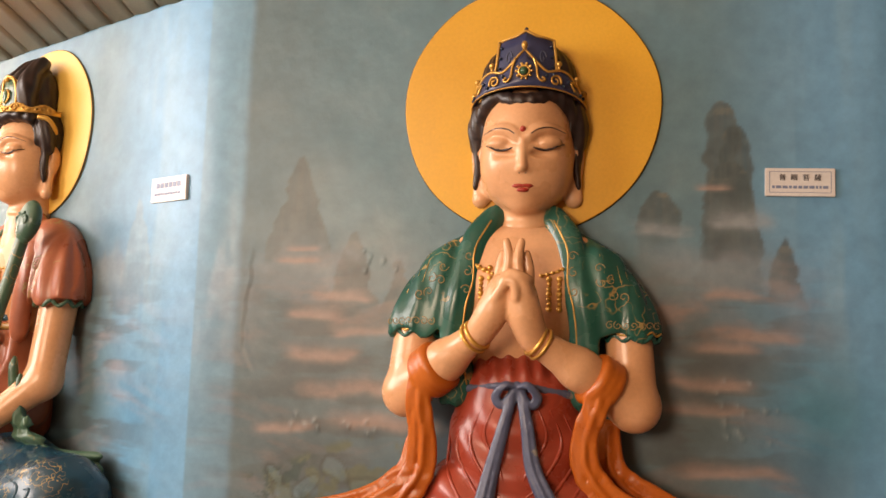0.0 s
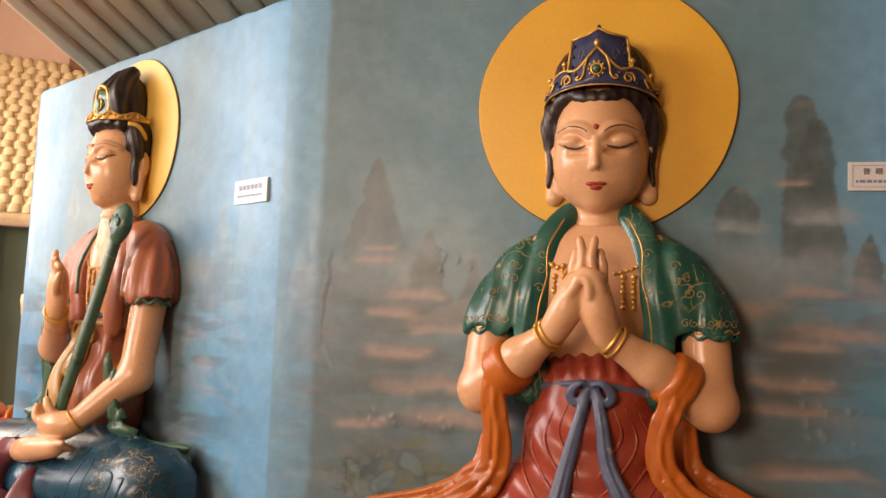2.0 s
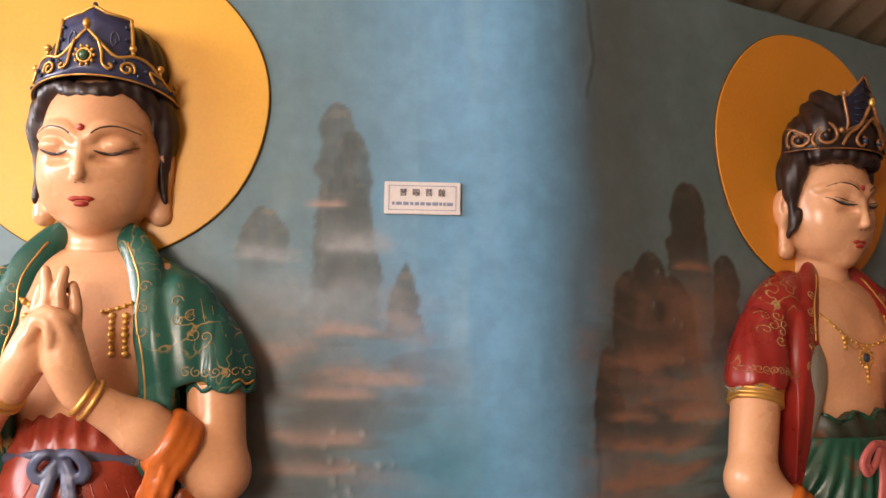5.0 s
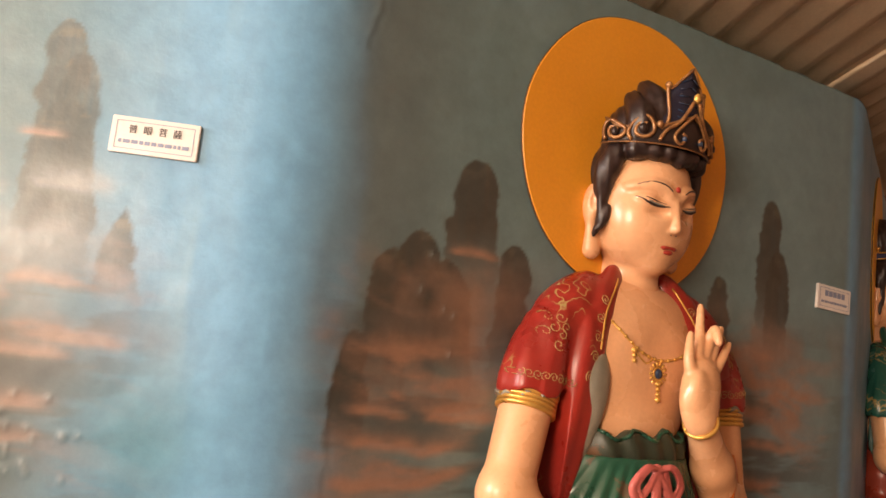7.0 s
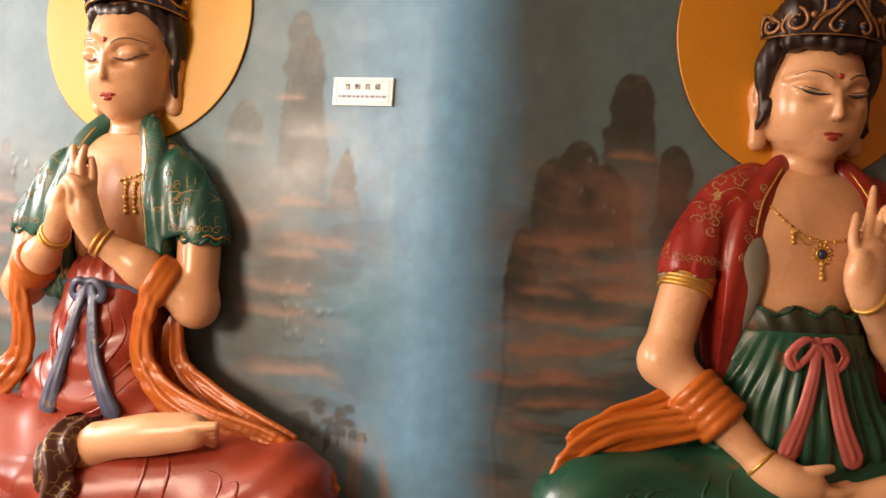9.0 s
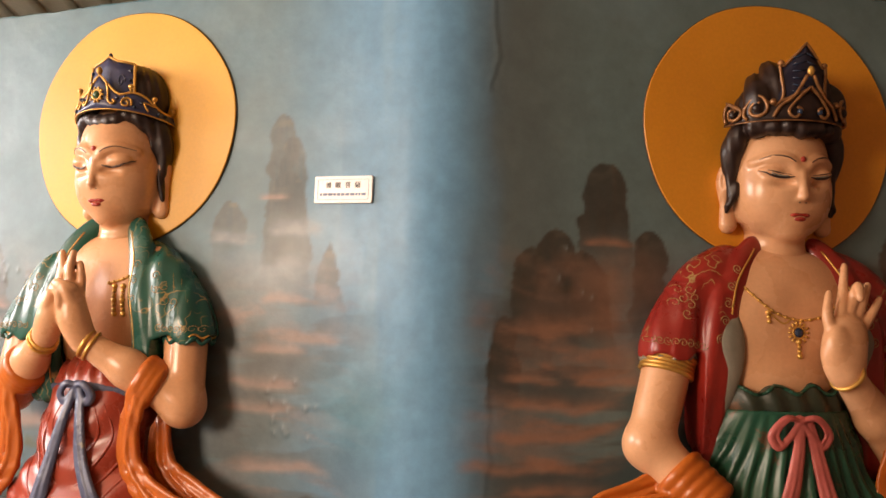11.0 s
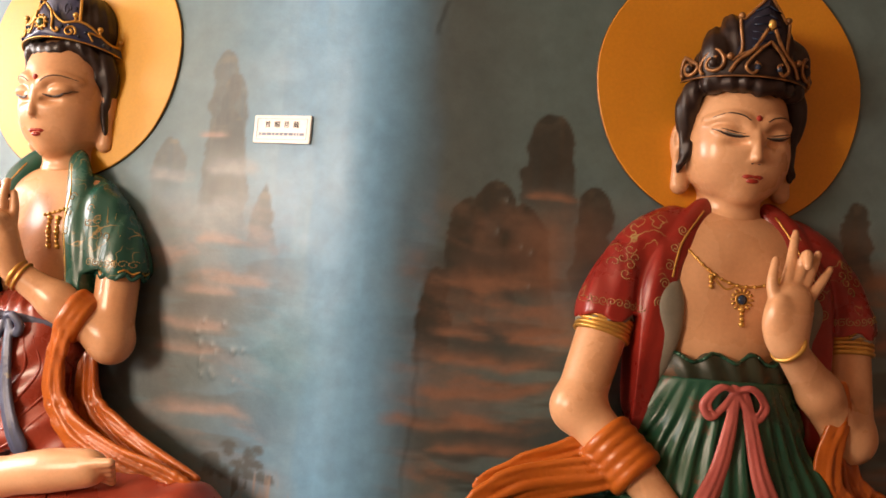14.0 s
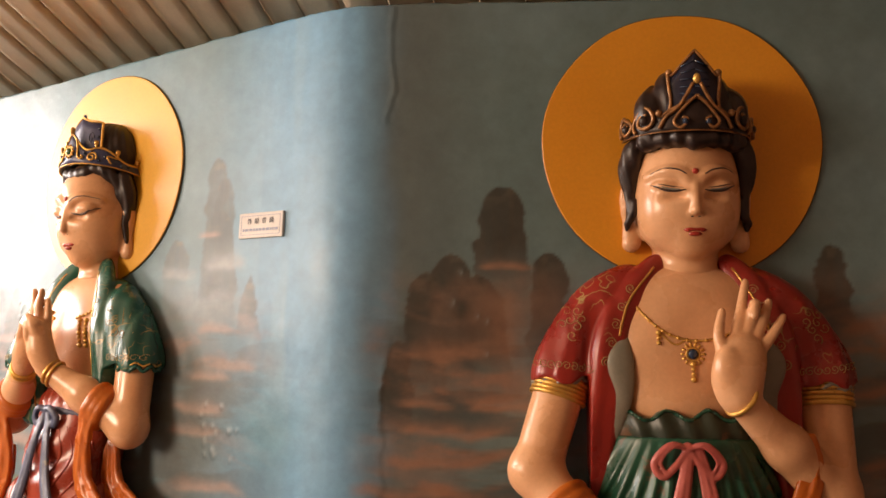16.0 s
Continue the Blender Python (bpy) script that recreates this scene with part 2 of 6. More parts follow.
def peak(P, Z, place, top, wide, foot, seed, sharp):
    """The mask of one painted karst peak: steep broken sides under a rounded or pointed crown."""
    h = np.clip((top - Z) / (top - foot), 0, 1)
    cap = np.clip((top - Z) / (0.62 * wide), 0, 1)
    side = np.sign(P - place)
    if sharp:
        half = wide * 0.5 * (0.06 + 0.94 * np.clip((top - Z) / (1.55 * wide), 0, 1) ** 0.85)
    else:
        half = wide * 0.5 * np.sqrt(1 - (1 - cap) ** 2) * (0.66 + 0.34 * h**0.7)
    rough = 0.020 * (value_noise(Z * 34, side * 2.3 + seed + 0 * Z, seed) - 0.5) + 0.008 * (value_noise(Z * 110, side * 1.7 + seed + 0 * Z, seed + 4) - 0.5)
    jag = 0.014 * (value_noise(P * 60 + seed * 3, P * 0, seed + 9) - 0.5)
    return step(0.004, -0.004, np.abs(P - place) - half - rough * np.clip(cap * 1.5, 0, 1)) * step(-0.004, 0.005, top + jag - Z)


def wisp(P, Z, place, height, reach, thick, seed):
    """One drifting band of mist: a feathered upper edge, a firmer lower one, torn ends."""
    bend = height + 0.35 * thick * np.sin(P * 17 + seed) + 1.3 * thick * (clouds(P * 14, P * 0 + seed, 200 + seed) - 0.5)
    v = Z - bend
    body = np.where(v > 0, np.exp(-((v / (1.25 * thick)) ** 2)), np.exp(-((v / (0.62 * thick)) ** 2)))
    ends = step(1.12, 0.45, np.abs(P - place) / reach + 0.55 * (clouds(P * 18, Z * 55, 230 + seed) - 0.5))
    return body * ends * (0.55 + 0.75 * clouds(P * 30, Z * 75, 260 + seed))


def paint_bay(P, Z, bay):
    """The colours of one painted bay: P along the wall from its statue's axis, Z the height."""
    n1 = clouds(P * 3 + 7 * bay, Z * 3, 3 + bay)
    n2 = clouds(P * 9 + 3 * bay, Z * 22, 11 + bay)
    n3 = clouds(P * 26, Z * 26 + bay, 21 + bay)
    mixc = lambda c, d, f: c * (1 - f[..., None]) + np.array(d) * f[..., None]
    c = np.zeros(P.shape + (3,)) + (np.array((0.118, 0.190, 0.200)) if bay == 2 else np.array((0.122, 0.245, 0.345) if bay == 0 else (0.104, 0.204, 0.252)))
    c = mixc(c, (0.142, 0.226, 0.250), step(0.35, 0.7, n1) * 0.8)
    c = mixc(c, (0.11, 0.22, 0.27), step(1.6, 1.0, Z) * step(0.45, 0.65, n1) * 0.7)
    left = -0.74 if bay == 1 else (-0.74 if bay == 2 else -0.755)
    right = 0.806 if bay == 1 else (0.86 if bay == 2 else 0.73)
    # pale blue falls down the corners; dusky grey past them holds the turned wall's shade
    for edge, side in ((left, 1), (right, -1)):
        away = (P - edge) * side
        wob = 0.05 * (clouds(Z * 4 + side, Z * 0 + bay, 31) - 0.5)
        reach = 0.12 if bay == 2 else 1.0
        if side < 0 or bay == 0:
            c = mixc(c, (0.15, 0.36, 0.57), step(0.46 * reach, 0.10 * reach, away + wob * reach) * 0.9)
            c = mixc(c, (0.20, 0.38, 0.52), np.exp(-(((away - 0.17 + wob) / 0.07) ** 2)) * step(0.35, 0.6, clouds(P * 22, Z * 2.2, 41 + bay)) * 0.8 * (bay < 2))
            c = mixc(c, (0.06, 0.23, 0.40), np.exp(-(((away - 0.20) / 0.09) ** 2 + ((Z - 1.28) / 0.16) ** 2)) * 0.8 * (bay < 2))
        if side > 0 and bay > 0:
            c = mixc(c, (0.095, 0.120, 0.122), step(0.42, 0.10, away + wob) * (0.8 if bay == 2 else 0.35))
            if bay == 2:
                c = mixc(c, (0.14, 0.33, 0.52), step(0.17, 0.0, away + wob + 0.05 * (clouds(P * 18, Z * 2.5, 44) - 0.5)))
            else:  # the pale blue stops at a ragged edge just past the corner
                ragged = 0.016 * (clouds(Z * 14, Z * 0, 46) - 0.5)
                c = mixc(c, (0.15, 0.31, 0.43), step(0.078, 0.052, away + ragged))
                c = mixc(c, (0.30, 0.42, 0.52), step(0.07, 0.04, away + ragged) * np.exp(-(((Z - 1.62) / 0.17) ** 2)) * step(0.40, 0.65, clouds(P * 22, Z * 7, 47)) * 0.6)
    sets = {
        1: [(-0.53, 1.898, 0.150, 1.58, 1, 1), (-0.392, 1.722, 0.115, 1.48, 2, 1), (-0.286, 1.658, 0.080, 1.50, 3, 1), (0.424, 2.008, 0.088, 1.60, 4, 0), (0.452, 1.955, 0.085, 1.60, 17, 0), (0.440, 1.875, 0.138, 1.56, 25, 0), (0.292, 1.812, 0.098, 1.68, 5, 0), (0.553, 1.705, 0.075, 1.56, 6, 1)],
        2: [(-0.365, 1.898, 0.135, 1.62, 7, 0), (-0.476, 1.746, 0.115, 1.46, 8, 0), (-0.530, 1.705, 0.100, 1.42, 21, 0), (-0.266, 1.750, 0.095, 1.48, 9, 0), (-0.588, 1.555, 0.080, 1.33, 10, 0), (-0.42, 1.700, 0.150, 1.45, 20, 0), (0.325, 1.772, 0.085, 1.56, 12, 0), (0.50, 1.980, 0.105, 1.58, 13, 0), (0.535, 1.860, 0.100, 1.56, 23, 0)],
        0: [(-0.393, 1.990, 0.075, 1.70, 14, 1), (0.494, 1.815, 0.120, 1.50, 15, 1), (0.35, 1.680, 0.100, 1.45, 16, 1), (0.27, 1.66, 0.07, 1.48, 24, 1)],
    }.get(bay, [])
    for place, top, wide, foot, seed, sharp in sets:
        h = peak(P, Z, place, top, wide, foot, seed, sharp)
        streak = clouds(P * 95, Z * 7, seed + 50)
        ledge = clouds(P * 40, Z * 60, seed + 70)
        dark = (0.030, 0.031, 0.026) if bay == 2 else ((0.050, 0.080, 0.088) if bay == 1 else (0.17, 0.27, 0.32))
        lit = (0.066, 0.060, 0.048) if bay == 2 else ((0.105, 0.130, 0.128) if bay == 1 else (0.25, 0.34, 0.37))
        tone = np.array(dark) * (1 - streak[..., None]) + np.array(lit) * streak[..., None]
        crown_light = step(0.07, 0.0, top - Z) * step(0.5, 0.7, ledge) * (0.5 if bay == 1 else 0.15)
        tone = tone * (1 - crown_light[..., None]) + np.array((0.21, 0.185, 0.125)) * crown_light[..., None]
        tone = tone * (0.82 + 0.36 * ledge[..., None])
        fade = step(foot - 0.03, foot + 0.55 * (top - foot), Z + 0.05 * (clouds(P * 12, Z * 12, seed + 90) - 0.5))
        f = np.clip(h * fade * (0.96 if bay == 2 else (0.88 if bay == 1 else 0.5)) * (0.86 + 0.22 * streak), 0, 1)
        c = c * (1 - f[..., None]) + tone * f[..., None]
    # salmon mist in flat drifting bands
    low = step(1.75, 1.50, Z) * step(0.82, 1.0, Z)
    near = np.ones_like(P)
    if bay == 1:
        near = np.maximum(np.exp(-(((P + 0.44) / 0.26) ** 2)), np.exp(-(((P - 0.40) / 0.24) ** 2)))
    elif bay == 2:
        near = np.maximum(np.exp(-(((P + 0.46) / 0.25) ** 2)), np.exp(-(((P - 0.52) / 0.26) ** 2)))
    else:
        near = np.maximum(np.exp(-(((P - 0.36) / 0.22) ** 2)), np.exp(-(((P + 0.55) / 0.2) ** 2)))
    bands = step(0.42 if bay == 2 else 0.48, 0.68, clouds(P * 4.5 + bay * 5 + 0.4 * np.sin(Z * 9), Z * 26 + 0.8 * np.sin(P * 11), 61 + bay, 5))
    soft = step(0.42, 0.72, clouds(P * 7 + bay, Z * 10, 71 + bay)) * step(1.42, 1.52, Z)
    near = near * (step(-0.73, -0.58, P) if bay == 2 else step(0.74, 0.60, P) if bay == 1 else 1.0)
    rose = (0.30, 0.165, 0.11) if bay == 2 else (0.38, 0.255, 0.215)
    if bay == 0:
        rose = (0.36, 0.33, 0.35)
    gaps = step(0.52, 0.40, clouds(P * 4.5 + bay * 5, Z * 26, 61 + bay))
    # dark gaps between the bands, deepened in bay 1 for shade beside the statue
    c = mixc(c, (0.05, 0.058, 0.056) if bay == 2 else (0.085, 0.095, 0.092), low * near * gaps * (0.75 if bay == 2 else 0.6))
    c = mixc(c, rose, np.clip(low * near * (bands * (0.55 if bay == 2 else 0.32) + soft * (0.45 if bay == 2 else 0.35)) * (0.55 + 0.9 * step(0.35, 0.7, clouds(P * 16, Z * 40, 64))), 0, 0.9))
    if bay == 1:  # dusky brown ground under the mist, with soft shade by the statue painted in
        c = mixc(c, (0.088, 0.098, 0.096), step(1.66, 1.42, Z) * near * (0.30 + 0.45 * clouds(P * 6, Z * 9, 88)))
    haze = (0.23, 0.27, 0.29) if bay != 2 else (0.22, 0.135, 0.095)
    c = mixc(c, haze, np.exp(-(((Z - 1.64) / 0.06) ** 2)) * near * step(0.38, 0.65, clouds(P * 10, Z * 8, 81 + bay)) * 0.65)
    if bay == 2:
        c = mixc(c, (0.25, 0.135, 0.085), np.exp(-(((P + 0.355) / 0.05) ** 2 + ((Z - 1.575) / 0.10) ** 2)) * (0.4 + 0.5 * clouds(P * 20, Z * 20, 85)))
    if bay == 1:
        c = mixc(c, (0.07, 0.24, 0.33), np.exp(-(((P - 0.62) / 0.10) ** 2 + ((Z - 1.35) / 0.10) ** 2)) * 0.7)
    drifts = {
        1: [(-0.53, 1.652, 0.06, 0.008), (-0.515, 1.675, 0.04, 0.006), (-0.41, 1.558, 0.09, 0.012), (-0.48, 1.515, 0.08, 0.012), (-0.37, 1.485, 0.09, 0.012), (-0.46, 1.433, 0.10, 0.018), (-0.385, 1.350, 0.14, 0.020), (-0.30, 1.278, 0.15, 0.020), (-0.54, 1.262, 0.08, 0.012), (0.406, 1.817, 0.045, 0.007), (0.295, 1.716, 0.07, 0.014), (0.463, 1.735, 0.08, 0.022), (0.437, 1.580, 0.06, 0.012), (0.50, 1.497, 0.09, 0.014), (0.42, 1.470, 0.08, 0.012), (0.392, 1.395, 0.10, 0.015), (0.38, 1.340, 0.10, 0.012), (0.437, 1.212, 0.13, 0.012)],
        2: [(-0.36, 1.713, 0.065, 0.009), (-0.476, 1.525, 0.09, 0.020), (-0.363, 1.423, 0.10, 0.014), (-0.53, 1.420, 0.07, 0.012), (-0.476, 1.365, 0.15, 0.016), (-0.50, 1.300, 0.13, 0.014), (-0.557, 1.235, 0.14, 0.014), (-0.476, 1.185, 0.12, 0.012), (0.44, 1.60, 0.10, 0.02), (0.52, 1.53, 0.12, 0.015), (0.42, 1.46, 0.12, 0.014), (0.55, 1.39, 0.14, 0.014), (0.47, 1.31, 0.13, 0.014)],
    }.get(bay, [])
    for k, (place, height, reach, thick) in enumerate(drifts):
        pale = ((0.30, 0.34, 0.36) if height > 1.70 and thick > 0.01 else (0.36, 0.265, 0.225)) if bay == 1 else (0.32, 0.175, 0.115)
        c = mixc(c, pale, np.clip(wisp(P, Z, place, height, reach, thick, k + 20 * bay) * 0.78, 0, 0.8))
    if bay == 1:  # far green hill with scroll trees low down
        hill = step(0.0, 0.02, 1.21 + 0.05 * np.sin(P * 9 + 4.5) - Z) * step(-0.15, -0.28, P) * step(-0.66, -0.58, P)
        c = mixc(c, (0.12, 0.14, 0.09), hill * step(0.42, 0.6, clouds(P * 30, Z * 30, 91)) * 0.85)
        c = mixc(c, (0.05, 0.085, 0.080), hill * step(0.50, 0.60, clouds(P * 45 + 4, Z * 45, 95)) * step(-0.42, -0.52, P) * 0.8)
        for px, pz, pr in ((-0.53, 1.12, 0.035), (-0.485, 1.14, 0.028), (-0.42, 1.165, 0.032), (-0.35, 1.155, 0.030), (-0.56, 1.15, 0.022)):
            ring = np.sqrt(((P - px) / 1.25) ** 2 + (Z - pz - 0.02 * np.sin(P * 40)) ** 2) + 0.012 * (clouds(P * 40, Z * 40, 93) - 0.5)
            c = mixc(c, (0.15, 0.27, 0.32), step(pr * 0.75, pr * 0.6, ring) * 0.22)
            c = mixc(c, (0.045, 0.055, 0.045), np.exp(-(((ring - pr * 0.85) / 0.0035) ** 2)) * 0.55 * (0.4 + 0.9 * clouds(P * 35, Z * 35, 94)))
    for place, bayk in ((0.60, 1), (0.42, 2)):
        if bay == bayk:  # dark pines on a pale crag
            tufts = np.zeros_like(P)
            grow = random.Random(8 + bay)
            for k in range(22):
                tx, tz = place - 0.13 + 0.17 * grow.random(), 1.085 + 0.065 * grow.random()
                rx, rz = grow.uniform(0.014, 0.028), grow.uniform(0.010, 0.017)
                tufts = np.maximum(tufts, np.exp(-(((P - tx) / rx) ** 2 + ((Z - tz + 8 * (P - tx) ** 2) / rz) ** 2)))
                tufts = np.maximum(tufts, 0.9 * step(0.005, 0.002, np.abs(P - tx - 0.1 * (Z - tz))) * step(tz - 0.055, tz - 0.05, Z) * step(tz, tz - 0.004, Z) * (k % 7 == 0))
            c = mixc(c, (0.055, 0.062, 0.056), step(0.28, 0.75, tufts * (0.35 + 1.1 * clouds(P * 75, Z * 75, 97))) * 0.8)
            crag = step(0.050, 0.030, np.abs(P - place - 0.015) - 0.35 * np.clip(1.10 - Z, 0, 0.12)) * step(1.125, 1.09, Z + 0.03 * clouds(P * 60, P * 0, 98)) * step(0.35, 0.55, clouds(P * 95, Z * 6, 99))
            c = mixc(c, (0.34, 0.26, 0.215), crag * (0.45 + 0.55 * clouds(P * 80, Z * 12, 99)) * 0.9)
    return np.clip(c * (0.90 + 0.20 * n3[..., None]), 0.01, 1)


def build_drum():
    line = drum_line()
    rows = np.concatenate([np.linspace(0.0, LOW, 4)[:-1], np.arange(LOW, TOP - 0.002, STEP), [TOP]])
    tangent = np.gradient(line, axis=0)
    tangent /= np.linalg.norm(tangent, axis=1)[:, None]
    out = np.stack([tangent[:, 1], -tangent[:, 0]], 1)
    along = np.r_[0, np.cumsum(np.linalg.norm(np.diff(line, axis=0), axis=1))]
    X, Z = line[:, 0][:, None] + 0 * rows[None], rows[None] + 0 * line[:, :1]
    Y = line[:, 1][:, None] + 0 * rows[None]
    A = along[:, None] + 0 * rows[None]
    # uneven plaster, a long blister down two corners, knocked spots
    bumpy = 0.006 * (clouds(A * 2.2, Z * 2.2, 5) - 0.5) + 0.0022 * (clouds(A * 14, Z * 14, 6) - 0.5)
    def crack(x, y, za, zb, seed):
        at = along[np.argmin((line[:, 0] - x) ** 2 + (line[:, 1] - y) ** 2)]
        wander = at + 0.045 * (clouds(Z * 8, Z * 0, seed) - 0.5) + 0.010 * (clouds(Z * 45, Z * 0, seed + 1) - 0.5)
        f = step(za - 0.02, za, Z) * step(zb + 0.02, zb, Z)
        return f * (0.0008 * np.exp(-(((A - wander) / 0.006) ** 2)) - 0.0007 * np.exp(-(((A - wander - 0.009) / 0.005) ** 2)))
    bumpy = bumpy + 1.6 * crack(0.90, 2.12, 2.05, 2.31, 51) + 1.5 * crack(-0.66, 2.073, 1.40, 1.66, 53) + 0.8 * crack(0.90, 2.12, 0.95, 1.55, 55) + 0.4 * crack(-0.70, 2.073, 1.9, 2.3, 57)
    rnd = random.Random(4)
    spots = [(0.47 + rnd.uniform(-0.08, 0.06), 2.073, 1.31 + rnd.uniform(-0.03, 0.05) + rnd.choice((0, 0, 0.05))) for _ in range(16)]
    spots += [(-0.33 + rnd.uniform(-0.05, 0.03), 2.073, 1.62 + rnd.uniform(-0.04, 0.06)) for _ in range(6)]
    spots += [(-0.44 + rnd.uniform(-0.1, 0.12), 2.073, 1.275 + rnd.uniform(-0.02, 0.02)) for _ in range(12)]
    spots += [(1.03 + rnd.uniform(-0.02, 0.10), 2.20, z) for z in (1.705, 1.64, 1.61, 1.60, 1.53)]
    chip = np.zeros_like(Z)
    for x, y, z in spots:
        at = along[np.argmin((line[:, 0] - x) ** 2 + (line[:, 1] - y) ** 2)]
        long = rnd.uniform(0.003, 0.009)
        chip += np.exp(-(((A - at - (Z - z) * rnd.uniform(-0.4, 0.4)) / 0.0034) ** 2 + ((Z - z) / long) ** 2))
    bumpy = bumpy + 0.0030 * np.clip(chip, 0, 1) * (0.4 + 0.9 * clouds(A * 120, Z * 120, 45))
    X, Y = X + out[:, 0][:, None] * bumpy, Y + out[:, 1][:, None] * bumpy
    ragged = 0.010 * (clouds(along * 18, along * 0, 7) - 0.5)
    Z = Z.copy()
    Z[:, -1] += ragged
    # paint
    axis1 = along[np.argmin((line[:, 0] + 0.006) ** 2 + (line[:, 1] - 2.073) ** 2)]
    a01, a12 = axis1 - 0.794 + 0.01, axis1 + 0.806 - 0.01
    colour = np.zeros(X.shape + (3,))
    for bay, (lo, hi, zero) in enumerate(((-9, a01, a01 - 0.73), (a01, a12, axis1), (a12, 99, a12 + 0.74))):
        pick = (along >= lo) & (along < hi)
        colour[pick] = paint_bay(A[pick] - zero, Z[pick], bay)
    light = np.clip(chip, 0, 1)[..., None] * 0.3
    colour = colour * (1 - light) + np.array((0.30, 0.38, 0.40)) * light
    n, k = X.shape
    idx = np.arange(n * k).reshape(n, k)
    faces = np.stack([idx[:-1, :-1], idx[1:, :-1], idx[1:, 1:], idx[:-1, 1:]], -1).reshape(-1, 4)
    verts = np.stack([X, Y, Z], -1).reshape(-1, 3)
    # back of the shell, 0.25 m behind, and its top
    inner = line - out * 0.25
    b0 = len(verts)
    back = np.concatenate([np.c_[inner, np.full(n, 0.0)], np.c_[inner, np.full(n, TOP)]])
    bi = b0 + np.arange(2 * n).reshape(2, n)
    shut = np.stack([bi[0, 1:], bi[0, :-1], bi[1, :-1], bi[1, 1:]], -1)
    top = np.stack([idx[:-1, -1], idx[1:, -1], bi[1, 1:], bi[1, :-1]], -1)
    me = mesh_of("wall_drum", np.concatenate([verts, back]).tolist(), np.concatenate([faces, shut, top]).tolist(), [MURAL])
    at = me.color_attributes.new("paint", "FLOAT_COLOR", "POINT")
    full = np.concatenate([colour.reshape(-1, 3), np.full((2 * n, 3), 0.3)])
    at.data.foreach_set("color", np.c_[full, np.ones(len(full))].ravel())
    return tagged(new("wall_drum", me), "many-sided plaster wall painted with misty karst peaks on pale blue", "wall", kind="structure")


build_drum()


# ---------------------------------------------------------------- the room round it
def build_room():
    bm = box(bmesh.new(), -4.2, 5.4, -2.8, 7.2, -0.12, 0.0)
    tagged(part("floor", bm, STONE), "worn grey-brown stone floor of the hall", "floor", kind="structure")
    # left wall with the window opening, and a second one cut for the shrine fill lamp
    bm = bmesh.new()
    y0, y1, z0, z1 = -1.25, 1.85, 1.85, 3.45
    box(bm, -4.2, -4.0, -2.8, y0, 0, 3.9)
    box(bm, -4.2, -4.0, y1, 2.45, 0, 3.9)
    box(bm, -4.2, -4.0, 3.45, 7.2, 0, 3.9)
    box(bm, -4.2, -4.0, 2.45, 3.45, 0, 1.6)
    box(bm, -4.2, -4.0, 2.45, 3.45, 3.4, 3.9)
    box(bm, -4.2, -4.0, y0, y1, 0, z0)
    box(bm, -4.2, -4.0, y0, y1, z1, 3.9)
    tagged(part("wall_west", bm, PLASTER), "peach plaster wall with a wide window opening and one for a fill lamp", "wall", kind="structure")
    frame_ob = tagged(new("window_1"), "brown timber window frame in the plaster wall", "window", kind="structure")
    for a, b, c, d in ((y0, y0 + 0.07, z0, z1), (y1 - 0.07, y1, z0, z1), (y0 + 0.07, y1 - 0.07, z0, z0 + 0.07), (y0 + 0.07, y1 - 0.07, z1 - 0.07, z1)):
        part("window_frame", box(bmesh.new(), -4.17, -4.09, a, b, c, d, 0.006), TIMBER, frame_ob)
    # unseen wall, its opening cut only for the front fill lamp
    bm = bmesh.new()
    box(bm, -4.2, -2.95, -3.0, -2.8, 0, 3.9)
    box(bm, -1.25, 5.4, -3.0, -2.8, 0, 3.9)
    box(bm, -2.95, -1.25, -3.0, -2.8, 3.05, 3.9)
    tagged(part("wall_south", bm, PLASTER), "unseen peach plaster wall with an opening for the fill lamp", "wall", kind="structure")
    for name, a, b, c, d in (("wall_north", -4.2, 5.4, 7.2, 7.4), ("wall_east", 5.4, 5.6, -3.0, 7.4)):
        bm = box(bmesh.new(), a, b, c, d, 0, 3.9)
        tagged(part(name, bm, PLASTER), "peach plaster wall of the hall", "wall", kind="structure")
    bm = box(bmesh.new(), -4.2, 5.6, -3.0, 7.4, 3.9, 4.0)
    tagged(part("ceiling_flat", bm, CREAM), "plain cream upper ceiling", "ceiling", kind="structure")


